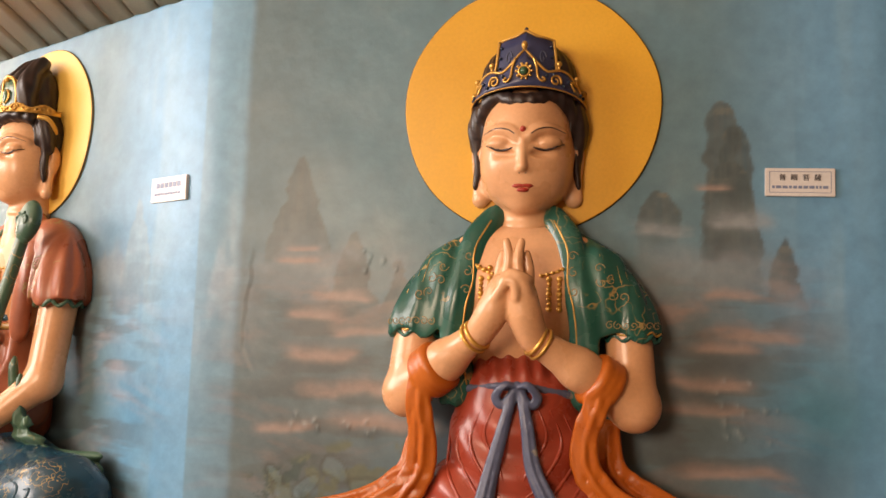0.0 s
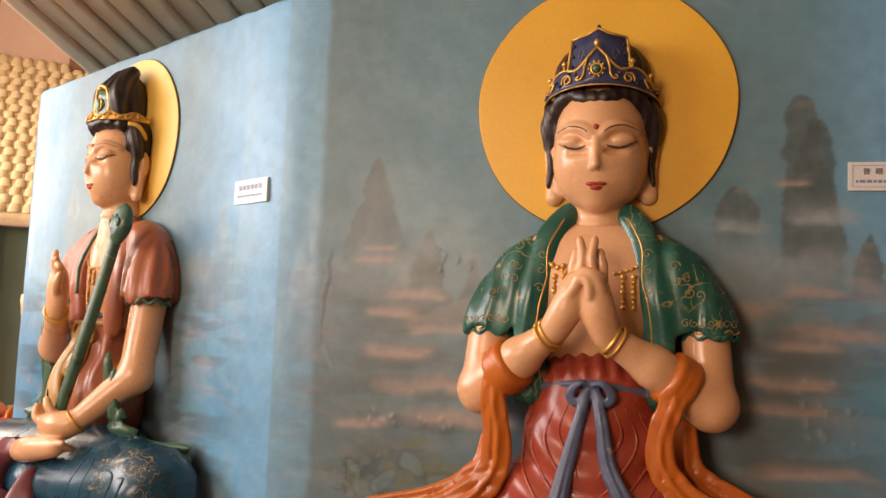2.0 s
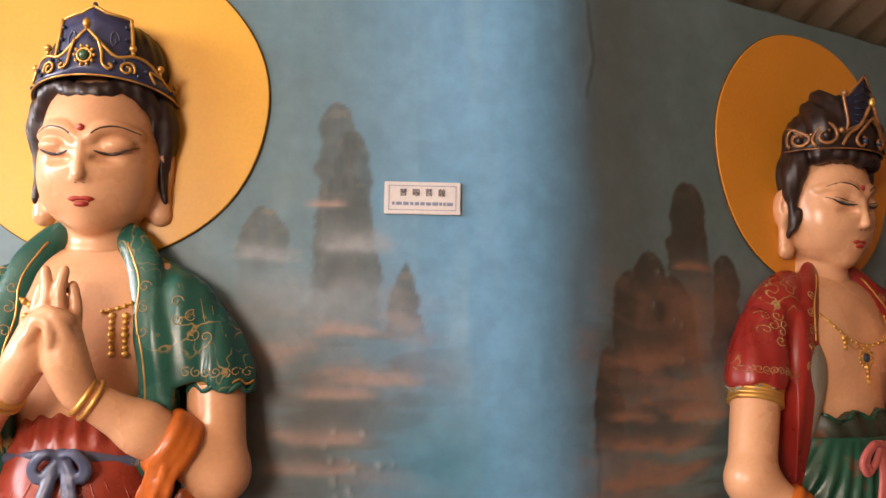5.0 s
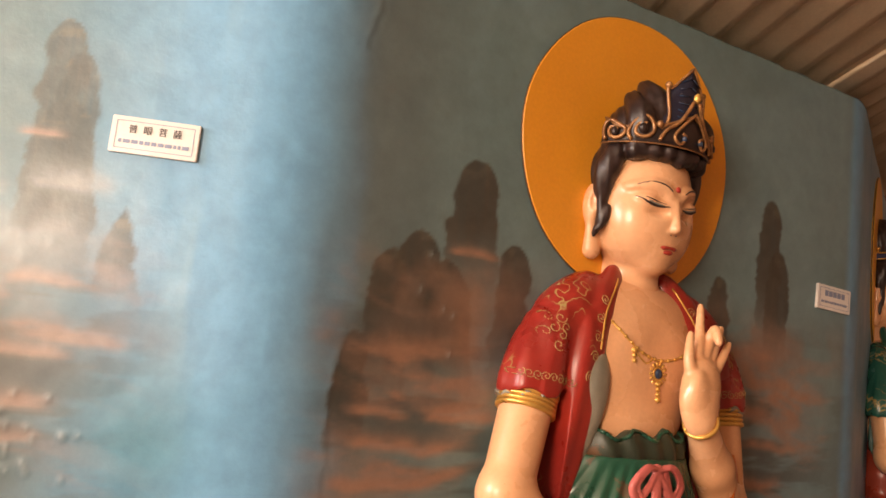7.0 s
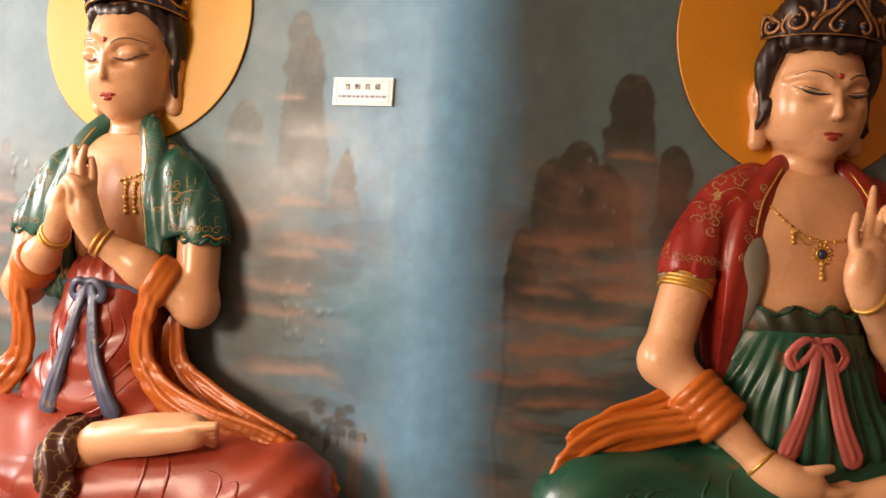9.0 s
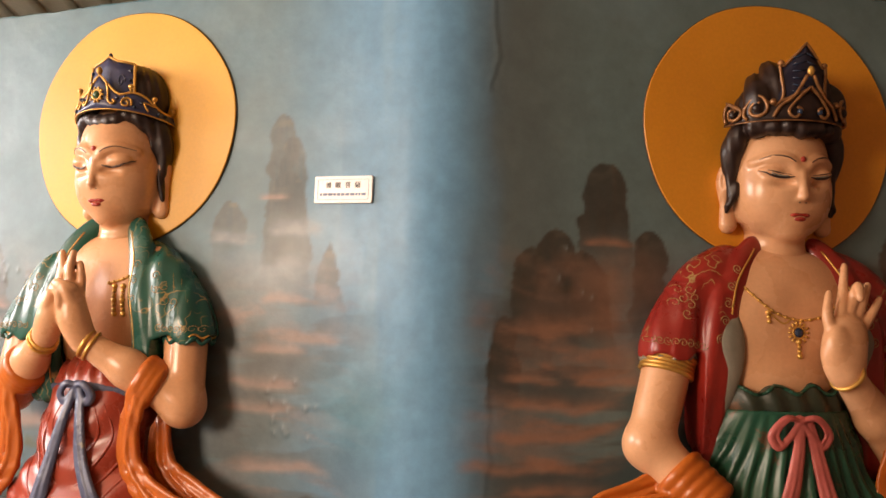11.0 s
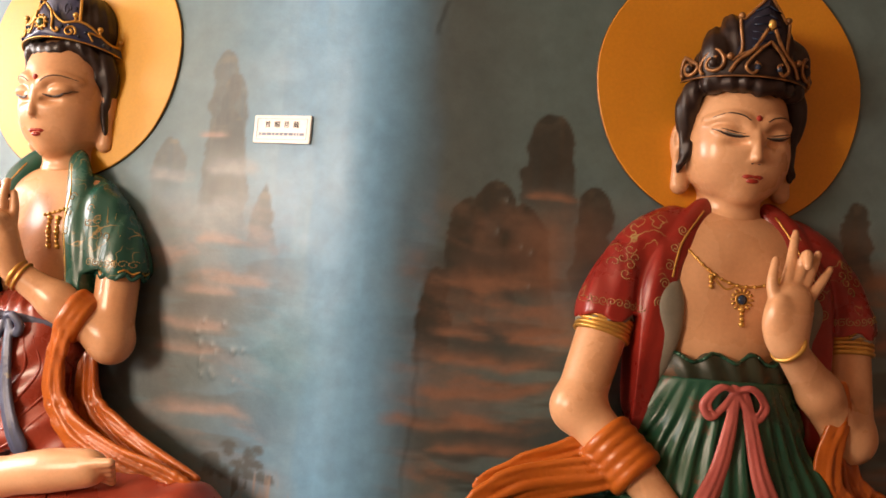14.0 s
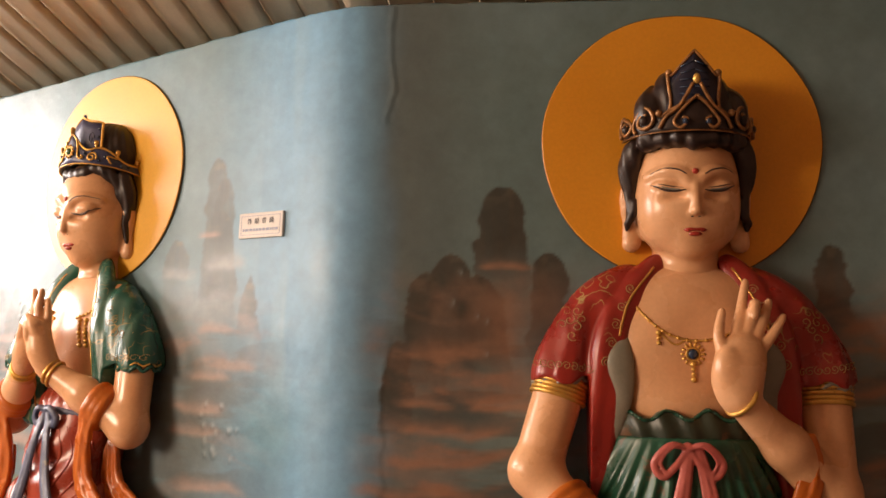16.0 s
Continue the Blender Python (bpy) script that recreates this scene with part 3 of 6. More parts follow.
def build_soffit():
    """Boards that rise outwards from the drum's top edge, bay by bay."""
    corners = [C01 - 1.24 * U0, C01, C12, C23, C23 + 1.5 * U3]
    last = len(corners) - 1
    reach, rise = 2.2, 0.60
    verts, faces, index = [], [], []

    def normal(k):
        u = corners[k + 1] - corners[k]
        u = u / np.linalg.norm(u)
        return np.array([u[1], -u[0]])

    def far(k):
        if k == 0:
            return corners[0] + normal(0) * reach
        if k == last:
            return corners[last] + normal(last - 1) * reach
        a, b = normal(k - 1), normal(k)
        m = a + b
        return corners[k] + m / (m @ a) * reach

    rnd = random.Random(8)
    for k in range(last):
        a, b, c, d = corners[k], corners[k + 1], far(k), far(k + 1)
        n_out = normal(k)
        count = int(np.linalg.norm(b - a) / 0.105)
        for i in range(count):
            s0, s1 = i / count, (i + 1) / count
            lift = rnd.uniform(-0.004, 0.004)
            for t0, t1, hang, mat in ((s0, s0 + 0.05 / count, 0.010, 1), (s0 + 0.05 / count, s1, 0.0, 0)):
                quad = []
                for t, hi in ((t0, 0), (t1, 0), (t1, 1), (t0, 1)):
                    p = (a - n_out * 0.2) * (1 - t) + (b - n_out * 0.2) * t if not hi else c * (1 - t) + d * t
                    z = TOP + 0.005 + (rise * reach if hi else -0.2 * rise + 0.12)
                    quad.append((p[0], p[1], z + hang + lift))
                # bottom face and its two lips
                base = len(verts)
                slant = 0.016 if mat == 0 else 0.0
                q = [Vector(v) for v in quad]
                cuts = 5 if mat == 0 else 1
                for j in range(cuts + 1):
                    f = j / cuts
                    sag = -slant * f
                    lo_, hi_ = q[0].lerp(q[1], f), q[3].lerp(q[2], f)
                    verts.extend([(lo_.x, lo_.y, lo_.z + sag), (hi_.x, hi_.y, hi_.z + sag)])
                for j in range(cuts):
                    faces.append((base + 2 * j, base + 2 * j + 1, base + 2 * j + 3, base + 2 * j + 2))
                    index.append(mat)
    me = mesh_of("ceiling", verts, faces, [BOARD, BOARD_JOINT], index)
    ob = tagged(new("ceiling", me), "sloping ceiling of pale timber boards rising from the drum wall", "ceiling", kind="structure")
    solid = ob.modifiers.new("thickness", "SOLIDIFY")
    solid.thickness, solid.offset = 0.02, -1.0


def build_shrine_roof():
    """A small tiled roof over a green wall, seen past the drum's edge."""
    base = Matrix.Translation((-3.30, 3.90, 0)) @ Matrix.Rotation(radians(42), 4, "Z")
    shrine = tagged(new("tiled_shrine"), "small shrine with straw-coloured scalloped roof tiles and green wall", "shrine")
    shrine.matrix_world = base
    # local: x along the eave, y away from the eave
    low, high, deep = 2.06, 3.14, 0.80
    part("wall", box(bmesh.new(), -0.076, 0.40, 0.12, 0.24, 0, low - 0.01), GREEN_WALL, shrine, "dull green painted wall")
    part("pier", box(bmesh.new(), -0.32, -0.08, 0.04, 0.24, 0.0, low - 0.02, 0.01), CREAM, shrine, "cream painted pier")
    part("eave_board", box(bmesh.new(), -0.32, 0.45, 0.0, 0.10, low - 0.06, low - 0.012, 0.008), PEACH, shrine)
    part("gable", box(bmesh.new(), -0.22, 1.3, deep + 0.02, deep + 0.14, high - 0.25, 3.88), PEACH, shrine, "pale peach plaster wall above the roof")
    part("bracket", box(bmesh.new(), 0.22, 0.36, deep - 0.06, deep + 0.016, high - 0.02, 3.6, 0.01), TIMBER, shrine)
    bm = bmesh.new()
    v = [bm.verts.new(p) for p in ((-0.32, 0, low), (0.5, 0, low), (0.5, deep, high), (-0.32, deep, high), (-0.32, 0, low - 0.05), (0.5, 0, low - 0.05), (0.5, deep, high - 0.05), (-0.32, deep, high - 0.05))]
    for f in ((0, 1, 2, 3), (7, 6, 5, 4), (0, 4, 5, 1), (2, 6, 7, 3), (1, 5, 6, 2), (3, 7, 4, 0)):
        bm.faces.new([v[i] for i in f])
    deck = part("roof", bm, TILE, shrine)
    # one shared half-round tile
    tv, tf = [], []
    for j in range(2):
        for i in range(7):
            a = math.pi * i / 6
            r = 0.033 if j == 0 else 0.028
            tv.append((-r * math.cos(a), 0.10 * j, r * math.sin(a) * 0.7))
    for i in range(6):
        tf.append((i, i + 1, i + 8, i + 7))
    tf.append((0, 7, 13, 6))
    tf.append(tuple(range(6, -1, -1)))
    tile = mesh_of("tile", tv, tf, [TILE])
    slope = math.atan2(high - low, deep)
    rnd = random.Random(12)
    for row in range(21):
        for col in range(11):
            ob = new("tile", tile)
            ob.parent = deck
            y = 0.004 + row * 0.0375
            ob.matrix_local = Matrix.Translation((-0.30 + col * 0.072 + (row % 2) * 0.02, y, low + 0.004 + y * (high - low) / deep)) @ Matrix.Rotation(slope - 0.16, 4, "X") @ Matrix.Rotation(rnd.uniform(-0.07, 0.07), 4, "Z")


def build_arch():
    """Peach arch beyond the drum on the other side."""
    arch = tagged(new("arched_niche"), "peach plaster arched niche with a cream moulding", "niche")
    arch.matrix_world = Matrix.Translation((3.6, 5.2, 0)) @ Matrix.Rotation(radians(-28), 4, "Z")
    part("back_wall", box(bmesh.new(), -1.2, 1.4, 0.15, 0.3, 0, 3.88), PLASTER, arch)
    bm = bmesh.new()
    for i in range(24):
        a0, a1 = math.pi * i / 24, math.pi * (i + 1) / 24
        ring = []
        for a in (a0, a1):
            for r, y in ((0.62, 0.0), (0.74, 0.0), (0.74, 0.14), (0.62, 0.14)):
                ring.append(bm.verts.new((0.35 - r * math.cos(a), y, 2.55 + r * math.sin(a))))
        for j in range(4):
            bm.faces.new((ring[j], ring[(j + 1) % 4], ring[4 + (j + 1) % 4], ring[4 + j]))
    bmesh.ops.remove_doubles(bm, verts=bm.verts, dist=1e-4)
    part("moulding", bm, CREAM, arch, "cream arch moulding")
    part("post", box(bmesh.new(), -0.39, -0.27, 0.0, 0.14, 0, 2.55, 0.01), CREAM, arch)
    part("post", box(bmesh.new(), 0.97, 1.09, 0.0, 0.14, 0, 2.55, 0.01), CREAM, arch)
    part("shelf", box(bmesh.new(), -0.2, 0.9, -0.1, 0.14, 2.0, 2.3, 0.01), TIMBER, arch)


build_room()
build_soffit()
build_shrine_roof()
build_arch()

AXIS = {
    0: (C01 - 0.73 * U0, TURN_0),
    1: (np.array([-0.006, 2.073]), 0.0),
    2: (C12 + 0.74 * U2, TURN_2),
    3: (C23 + 0.80 * U3, TURN_2 * 2),
    9: (C90 - 1.00 * U9, TURN_9),
}


def bay_pose(bay, x=0.0, d=0.0, z=0.0):
    """x along the bay's wall from its statue's axis, d out from the wall."""
    (ox, oy), a = AXIS[bay]
    return Matrix.Translation((ox, oy, 0)) @ Matrix.Rotation(a, 4, "Z") @ Matrix.Translation((x, -d, z))


def halo(bay, x, z, r, material, label):
    ob = tagged(new("halo"), label, "halo", "halos behind the statues")
    ob.matrix_world = bay_pose(bay, x, 0.0, z)
    n = 72
    rnd = random.Random(bay)
    ph = rnd.uniform(0, 6)
    edge = [r * (1 + 0.006 * math.sin(3 * i * 2 * math.pi / n + ph) + 0.004 * math.sin(7 * i * 2 * math.pi / n)) for i in range(n)]
    bm = bmesh.new()
    rings = []
    for f, y in ((1.0, 0.004), (1.0, -0.0055), (0.995, -0.007), (0.5, -0.0073)):
        rings.append([bm.verts.new((edge[i] * f * math.cos(2 * math.pi * i / n), y, edge[i] * f * math.sin(2 * math.pi * i / n))) for i in range(n)])
    for a, b in zip(rings, rings[1:]):
        for i in range(n):
            bm.faces.new((a[i], a[(i + 1) % n], b[(i + 1) % n], b[i]))
    bm.faces.new(rings[-1])
    bm.faces.new(rings[0][::-1])
    part("disc", bm, material, ob)
    # narrow dark ring in place of the shadow line round the disc
    bm = bmesh.new()
    a = [bm.verts.new((edge[i] * 1.0 * math.cos(2 * math.pi * i / n), -0.001, edge[i] * math.sin(2 * math.pi * i / n))) for i in range(n)]
    b = [bm.verts.new((edge[i] * 1.006 * math.cos(2 * math.pi * i / n), -0.002, edge[i] * 1.006 * math.sin(2 * math.pi * i / n))) for i in range(n)]
    c = [bm.verts.new((edge[i] * 1.006 * math.cos(2 * math.pi * i / n), -0.004, edge[i] * 1.006 * math.sin(2 * math.pi * i / n))) for i in range(n)]
    e = [bm.verts.new((edge[i] * 1.0 * math.cos(2 * math.pi * i / n), -0.0052, edge[i] * math.sin(2 * math.pi * i / n))) for i in range(n)]
    for p, q in ((a, b), (b, c), (c, e)):
        for i in range(n):
            bm.faces.new((p[i], p[(i + 1) % n], q[(i + 1) % n], q[i]))
    part("rim", bm, EDGE_SHADE, ob, "thin dark ring for the shadow line at the disc's edge")


halo(1, 0.006, 1.999, 0.289, HALO, "flat golden-yellow painted disc with edge shadow ring on the wall")
halo(2, 0.010, 1.985, 0.298, HALO_DIM, "flat yellow painted disc with edge shadow ring on the wall")
halo(0, 0.0, 2.045, 0.252, HALO_LIT, "flat yellow painted disc, paled for light, with edge shadow ring, on the wall")
halo(3, 0.0, 2.0, 0.29, HALO, "flat yellow painted disc with edge shadow ring on the wall")
halo(9, 0.0, 2.0, 0.29, HALO_LIT, "flat yellow painted disc, paled for light, with edge shadow ring, on the wall")


def letters(body, size, material, parent, x, z, y, wide):
    """Built-in font text turned into a thin mesh of its own."""
    cu = bpy.data.curves.new("text", "FONT")
    cu.body, cu.size, cu.align_x, cu.align_y, cu.extrude = body, size, "CENTER", "CENTER", 0.0003
    tmp = new("text", cu)
    me = bpy.data.meshes.new_from_object(tmp.evaluated_get(bpy.context.evaluated_depsgraph_get()))
    bpy.data.objects.remove(tmp)
    me.materials.clear()
    me.materials.append(material)
    ob = new("writing", me)
    ob.parent = parent
    span = max(v.co.x for v in me.vertices) - min(v.co.x for v in me.vertices)
    k = wide / max(span, 1e-6)
    ob.matrix_local = Matrix.Translation((x, y, z)) @ Matrix.Rotation(radians(90), 4, "X") @ Matrix.Diagonal((k, k, 1, 1))
    return ob


def name_plate(bay, x, z, wide, high, text, tilt, two_lines=False):
    ob = tagged(new("name_plate"), "small white acrylic name plate with dark writing and blue border", "name plate", "name plates on the wall")
    ob.matrix_world = bay_pose(bay, x, 0.0, z) @ Matrix.Rotation(radians(tilt), 4, "Y")
    w, h = wide / 2, high / 2
    part("plate", box(bmesh.new(), -w, w, -0.0065, 0.003, -h, h, 0.0012), PLATE, ob)
    bm = bmesh.new()
    iw, ih, t = w - 0.008, h - 0.007, 0.0011
    for a, b, c, d in ((-iw, iw, ih - t, ih), (-iw, iw, -ih, -ih + t), (-iw, -iw + t, -ih + t, ih - t), (iw - t, iw, -ih + t, ih - t)):
        box(bm, a, b, -0.0071, -0.0066, c, d)
    part("border", bm, INK_BLUE, ob, "thin blue printed border")
    letters(text, 0.02, INK if bay == 1 else INK_BLUE, ob, 0, h * 0.30, -0.0072, wide * (0.60 if not two_lines else 0.7))
    bm = bmesh.new()
    rnd = random.Random(bay)
    px = -iw + 0.006
    while px < iw - 0.012:
        q = rnd.uniform(0.004, 0.012)
        box(bm, px, min(px + q, iw - 0.005), -0.0072, -0.0066, -h * 0.46, -h * 0.26)
        px += q + 0.0025
    part("small_writing", bm, INK_BLUE, ob, "faint blue line of small unreadable writing")


name_plate(1, 0.580, 1.826, 0.140, 0.060, "普  眼  菩  薩", 1.0)
name_plate(2, 0.75, 1.770, 0.140, 0.062, "■■■■■", 2.0)
name_plate(0, 0.622, 1.828, 0.140, 0.062, "■■■■■■", 0.0, True)


# ---------------------------------------------------------------- modelling clay: forms that melt into one another
class Clay:
    """A block of space in which rounded forms are joined; x along the wall, d out of it, z up."""

    def __init__(self, lo, hi, h):
        self.lo, self.h = np.array(lo, float), h
        self.n = np.ceil((np.array(hi) - self.lo) / h).astype(int) + 1
        self.f = np.full(self.n, 1.0, np.float32)

    def window(self, lo, hi):
        a = np.clip(np.floor((np.array(lo) - self.lo) / self.h).astype(int), 0, self.n)
        b = np.clip(np.ceil((np.array(hi) - self.lo) / self.h).astype(int) + 1, 0, self.n)
        axes = [(self.lo[i] + self.h * np.arange(a[i], b[i])).astype(np.float32) for i in range(3)]
        return tuple(slice(p, q) for p, q in zip(a, b)), axes[0][:, None, None], axes[1][None, :, None], axes[2][None, None, :]

    def join(self, dist, lo, hi, k, cut=False):
        pad = max(k, 0.004) + 2 * self.h
        s, X, D, Z = self.window(np.array(lo) - pad, np.array(hi) + pad)
        if 0 in self.f[s].shape:
            return self
        a, b = self.f[s], dist(X, D, Z).astype(np.float32)
        if cut:
            a, b = -a, b
        m = np.minimum(a, b)
        if k > 0:
            e = np.maximum(k - np.abs(a - b), 0) / k
            m = m - e * e * k * 0.25
        self.f[s] = -m if cut else m
        return self

    def ball(self, c, r, k=0.01, cut=False):
        c, r = np.array(c, float), np.array(r if hasattr(r, "__len__") else (r, r, r), float)

        def dist(X, D, Z):
            q = ((X - c[0]) / r[0]) ** 2 + ((D - c[1]) / r[1]) ** 2 + ((Z - c[2]) / r[2]) ** 2
            g = np.sqrt(((X - c[0]) / r[0] ** 2) ** 2 + ((D - c[1]) / r[1] ** 2) ** 2 + ((Z - c[2]) / r[2] ** 2) ** 2) + 1e-9
            s = np.sqrt(q)
            return s * (s - 1) / g

        return self.join(dist, c - r, c + r, k, cut)

    def limb(self, a, b, ra, rb, k=0.01, flat=1.0, cut=False):
        a, b = np.array(a, float), np.array(b, float)
        ab = b - a
        w = np.array([1.0, 1.0 / flat, 1.0])
        den = ((ab * w) ** 2).sum() + 1e-12

        def dist(X, D, Z):
            px, pd, pz = X - a[0], (D - a[1]) * w[1], Z - a[2]
            t = np.clip((px * ab[0] + pd * ab[1] * w[1] + pz * ab[2]) / den, 0, 1)
            q = np.sqrt((px - t * ab[0]) ** 2 + (pd - t * ab[1] * w[1]) ** 2 + (pz - t * ab[2]) ** 2)
            return (q - (ra + (rb - ra) * t)) * (flat if flat < 1 else 1)

        r = max(ra, rb)
        return self.join(dist, np.minimum(a, b) - r, np.maximum(a, b) + r, k, cut)

    def rope(self, points, radii, k=0.004, flat=1.0, cut=False):
        pts = spline(points)
        rad = np.interp(np.linspace(0, 1, len(pts)), np.linspace(0, 1, len(radii)), radii)
        for i in range(len(pts) - 1):
            self.limb(pts[i], pts[i + 1], rad[i], rad[i + 1], k, flat, cut)
        return self

    def ripple(self, fn, lo, hi):
        s, X, D, Z = self.window(lo, hi)
        self.f[s] -= fn(X, D, Z).astype(np.float32)
        return self

    def trim(self, fn, lo, hi):
        """Keeps what lies where fn is below zero, inside the given window."""
        s, X, D, Z = self.window(lo, hi)
        self.f[s] = np.maximum(self.f[s], fn(X, D, Z).astype(np.float32))
        return self

    def front(self, x, z):
        """How far the form stands out of the wall at x, z."""
        i, k = int(round((x - self.lo[0]) / self.h)), int(round((z - self.lo[2]) / self.h))
        i, k = min(max(i, 0), self.n[0] - 1), min(max(k, 0), self.n[2] - 1)
        col = self.f[i, :, k]
        hit = np.nonzero(col < 0)[0]
        if not len(hit):
            return None
        j = hit[-1]
        if j + 1 < len(col):
            j = j + col[j] / (col[j] - col[j + 1])
        return self.lo[1] + self.h * j

    def skin(self):
        """The surface of the clay as points and four-sided faces."""
        f = self.f
        s = f < 0
        c = np.zeros(np.array(f.shape) - 1, np.int8)
        sl = (slice(None, -1), slice(1, None))
        corners = [(a, b, e) for a in (0, 1) for b in (0, 1) for e in (0, 1)]
        for a, b, e in corners:
            c += s[sl[a], sl[b], sl[e]]
        cells = np.argwhere((c > 0) & (c < 8))
        vals = np.stack([f[cells[:, 0] + a, cells[:, 1] + b, cells[:, 2] + e] for a, b, e in corners], 1)
        total, count = np.zeros((len(cells), 3)), np.zeros(len(cells))
        for i in range(8):
            for j in range(i + 1, 8):
                p, q = np.array(corners[i]), np.array(corners[j])
                if np.abs(p - q).sum() != 1:
                    continue
                cross = (vals[:, i] < 0) != (vals[:, j] < 0)
                t = np.where(cross, vals[:, i] / np.where(cross, vals[:, i] - vals[:, j], 1), 0)
                t = np.clip(t, 0, 1)
                total += np.where(cross[:, None], p + t[:, None] * (q - p), 0)
                count += cross
        verts = self.lo + self.h * (cells + total / count[:, None])
        index = np.full(c.shape, -1, np.int64)
        index[tuple(cells.T)] = np.arange(len(cells))
        faces = []
        for axis in range(3):
            a = np.take(s, range(f.shape[axis] - 1), axis)
            b = np.take(s, range(1, f.shape[axis]), axis)
            e = np.argwhere(a != b)
            o1, o2 = [k for k in range(3) if k != axis]
            ok = (e[:, o1] > 0) & (e[:, o2] > 0) & (e[:, o1] < f.shape[o1] - 1) & (e[:, o2] < f.shape[o2] - 1)
            e = e[ok]
            quad = []
            for p, q in ((-1, -1), (0, -1), (0, 0), (-1, 0)):
                m = e.copy()
                m[:, o1] += p
                m[:, o2] += q
                quad.append(index[tuple(m.T)])
            quad = np.stack(quad, 1)
            inside = np.take(s, range(f.shape[axis] - 1), axis)[tuple(e.T)]
            flip = inside ^ (axis == 1)
            quad[~flip] = quad[~flip][:, ::-1]
            faces.append(quad)
        faces = np.concatenate(faces)
        return verts, faces[(faces >= 0).all(1)]


def copy_clay(block):
    """The form as it stands now."""
    twin = Clay(block.lo, block.lo, block.h)
    twin.n, twin.f = block.n, block.f.copy()
    return twin


def spline(points, per=8):
    """A smooth line through the points."""
    p = np.array(points, float)
    if len(p) < 3:
        return p
    p = np.concatenate([[2 * p[0] - p[1]], p, [2 * p[-1] - p[-2]]])
    out = []
    for i in range(1, len(p) - 2):
        for j in range(per):
            t = j / per
            a, b, c, d = p[i - 1 : i + 3]
            out.append(0.5 * (2 * b + (c - a) * t + (2 * a - 5 * b + 4 * c - d) * t * t + (3 * b - a - 3 * c + d) * t**3))
    out.append(p[-2])
    return np.array(out)


class Figure:
    """Gathers all the forms of one statue into a single mesh."""

    def __init__(self):
        self.v, self.f, self.m, self.mats, self.count = [], [], [], [], 0

    def slot(self, material):
        if material not in self.mats:
            self.mats.append(material)
        return self.mats.index(material)

    def add(self, verts, faces, material):
        verts, faces = np.asarray(verts, float), list(faces)
        self.v.append(verts * np.array([1, -1, 1]))
        self.f.extend([tuple(int(i) + self.count for i in q) for q in faces])
        self.m.extend([self.slot(material)] * len(faces))
        self.count += len(verts)

    def clay(self, block, material):
        v, f = block.skin()
        f = f[:, ::-1]
        self.add(v, f.tolist(), material)

    def tube(self, points, radius, material, closed=False, sides=7, smooth=True):
        p = spline(points, 6) if smooth and len(points) > 2 else np.array(points, float)
        n = len(p)
        rad = np.interp(np.linspace(0, 1, n), np.linspace(0, 1, len(radius)), radius) if hasattr(radius, "__len__") else np.full(n, radius)
        t = np.gradient(p, axis=0)
        t /= np.linalg.norm(t, axis=1)[:, None] + 1e-9
        up = np.array([0.02, 1.0, 0.03])
        a = np.cross(t, up)
        a /= np.linalg.norm(a, axis=1)[:, None] + 1e-9
        b = np.cross(t, a)
        verts, faces = [], []
        for i in range(n):
            for j in range(sides):
                w = 2 * math.pi * j / sides
                verts.append(p[i] + rad[i] * (math.cos(w) * a[i] + math.sin(w) * b[i]))
        for i in range(n - 1):
            for j in range(sides):
                faces.append((i * sides + j, i * sides + (j + 1) % sides, (i + 1) * sides + (j + 1) % sides, (i + 1) * sides + j))
        faces.append(tuple(range(sides))[::-1])
        faces.append(tuple((n - 1) * sides + j for j in range(sides)))
        self.add(verts, faces, material)

    def bead(self, c, r, material, rings=6, sides=10):
        r = r if hasattr(r, "__len__") else (r, r, r)
        verts, faces = [], []
        for i in range(rings + 1):
            a = math.pi * i / rings
            for j in range(sides):
                w = 2 * math.pi * j / sides
                verts.append((c[0] + r[0] * math.sin(a) * math.cos(w), c[1] + r[1] * math.sin(a) * math.sin(w), c[2] + r[2] * math.cos(a)))
        for i in range(rings):
            for j in range(sides):
                faces.append((i * sides + j, i * sides + (j + 1) % sides, (i + 1) * sides + (j + 1) % sides, (i + 1) * sides + j))
        self.add(verts, faces, material)

    def ring(self, centre, axis, ra, r, material, squash=1.0):
        """A bangle round an axis."""
        ax = Vector(axis).normalized()
        s1 = ax.orthogonal().normalized()
        s2 = ax.cross(s1)
        pts = [Vector(centre) + ra * (math.cos(w) * s1 + squash * math.sin(w) * s2) for w in [2 * math.pi * i / 28 for i in range(29)]]
        self.tube([tuple(p) for p in pts], r, material, smooth=False)

    def drape(self, block, line, radius, material, lift=0.0, sides=6):
        """A thin line laid over a form."""
        pts = []
        flat = spline([(x, 0, z) for x, z in line], 6)
        for x, _, z in flat:
            d = block.front(x, z)
            if d is not None:
                pts.append((x, d + lift, z))
        if len(pts) > 1:
            self.tube(pts, radius, material, smooth=False, sides=sides)

    def nod(self, start, degrees, d, z, back=0.0, up=0.0):
        """Bows all that was added from start on about a level line, then shifts it."""
        a = radians(degrees)
        for k in range(start, len(self.v)):
            out, high = -self.v[k][:, 1] - d, self.v[k][:, 2] - z
            self.v[k][:, 1] = -(d + out * math.cos(a) + high * math.sin(a) + back)
            self.v[k][:, 2] = z + high * math.cos(a) - out * math.sin(a) + up

    def settle(self, stretch, shift):
        """Scales and shifts all that was added so far; the depth counts out of the wall."""
        for k in range(len(self.v)):
            self.v[k] = self.v[k] * np.array(stretch) + np.array([shift[0], -shift[1], shift[2]])

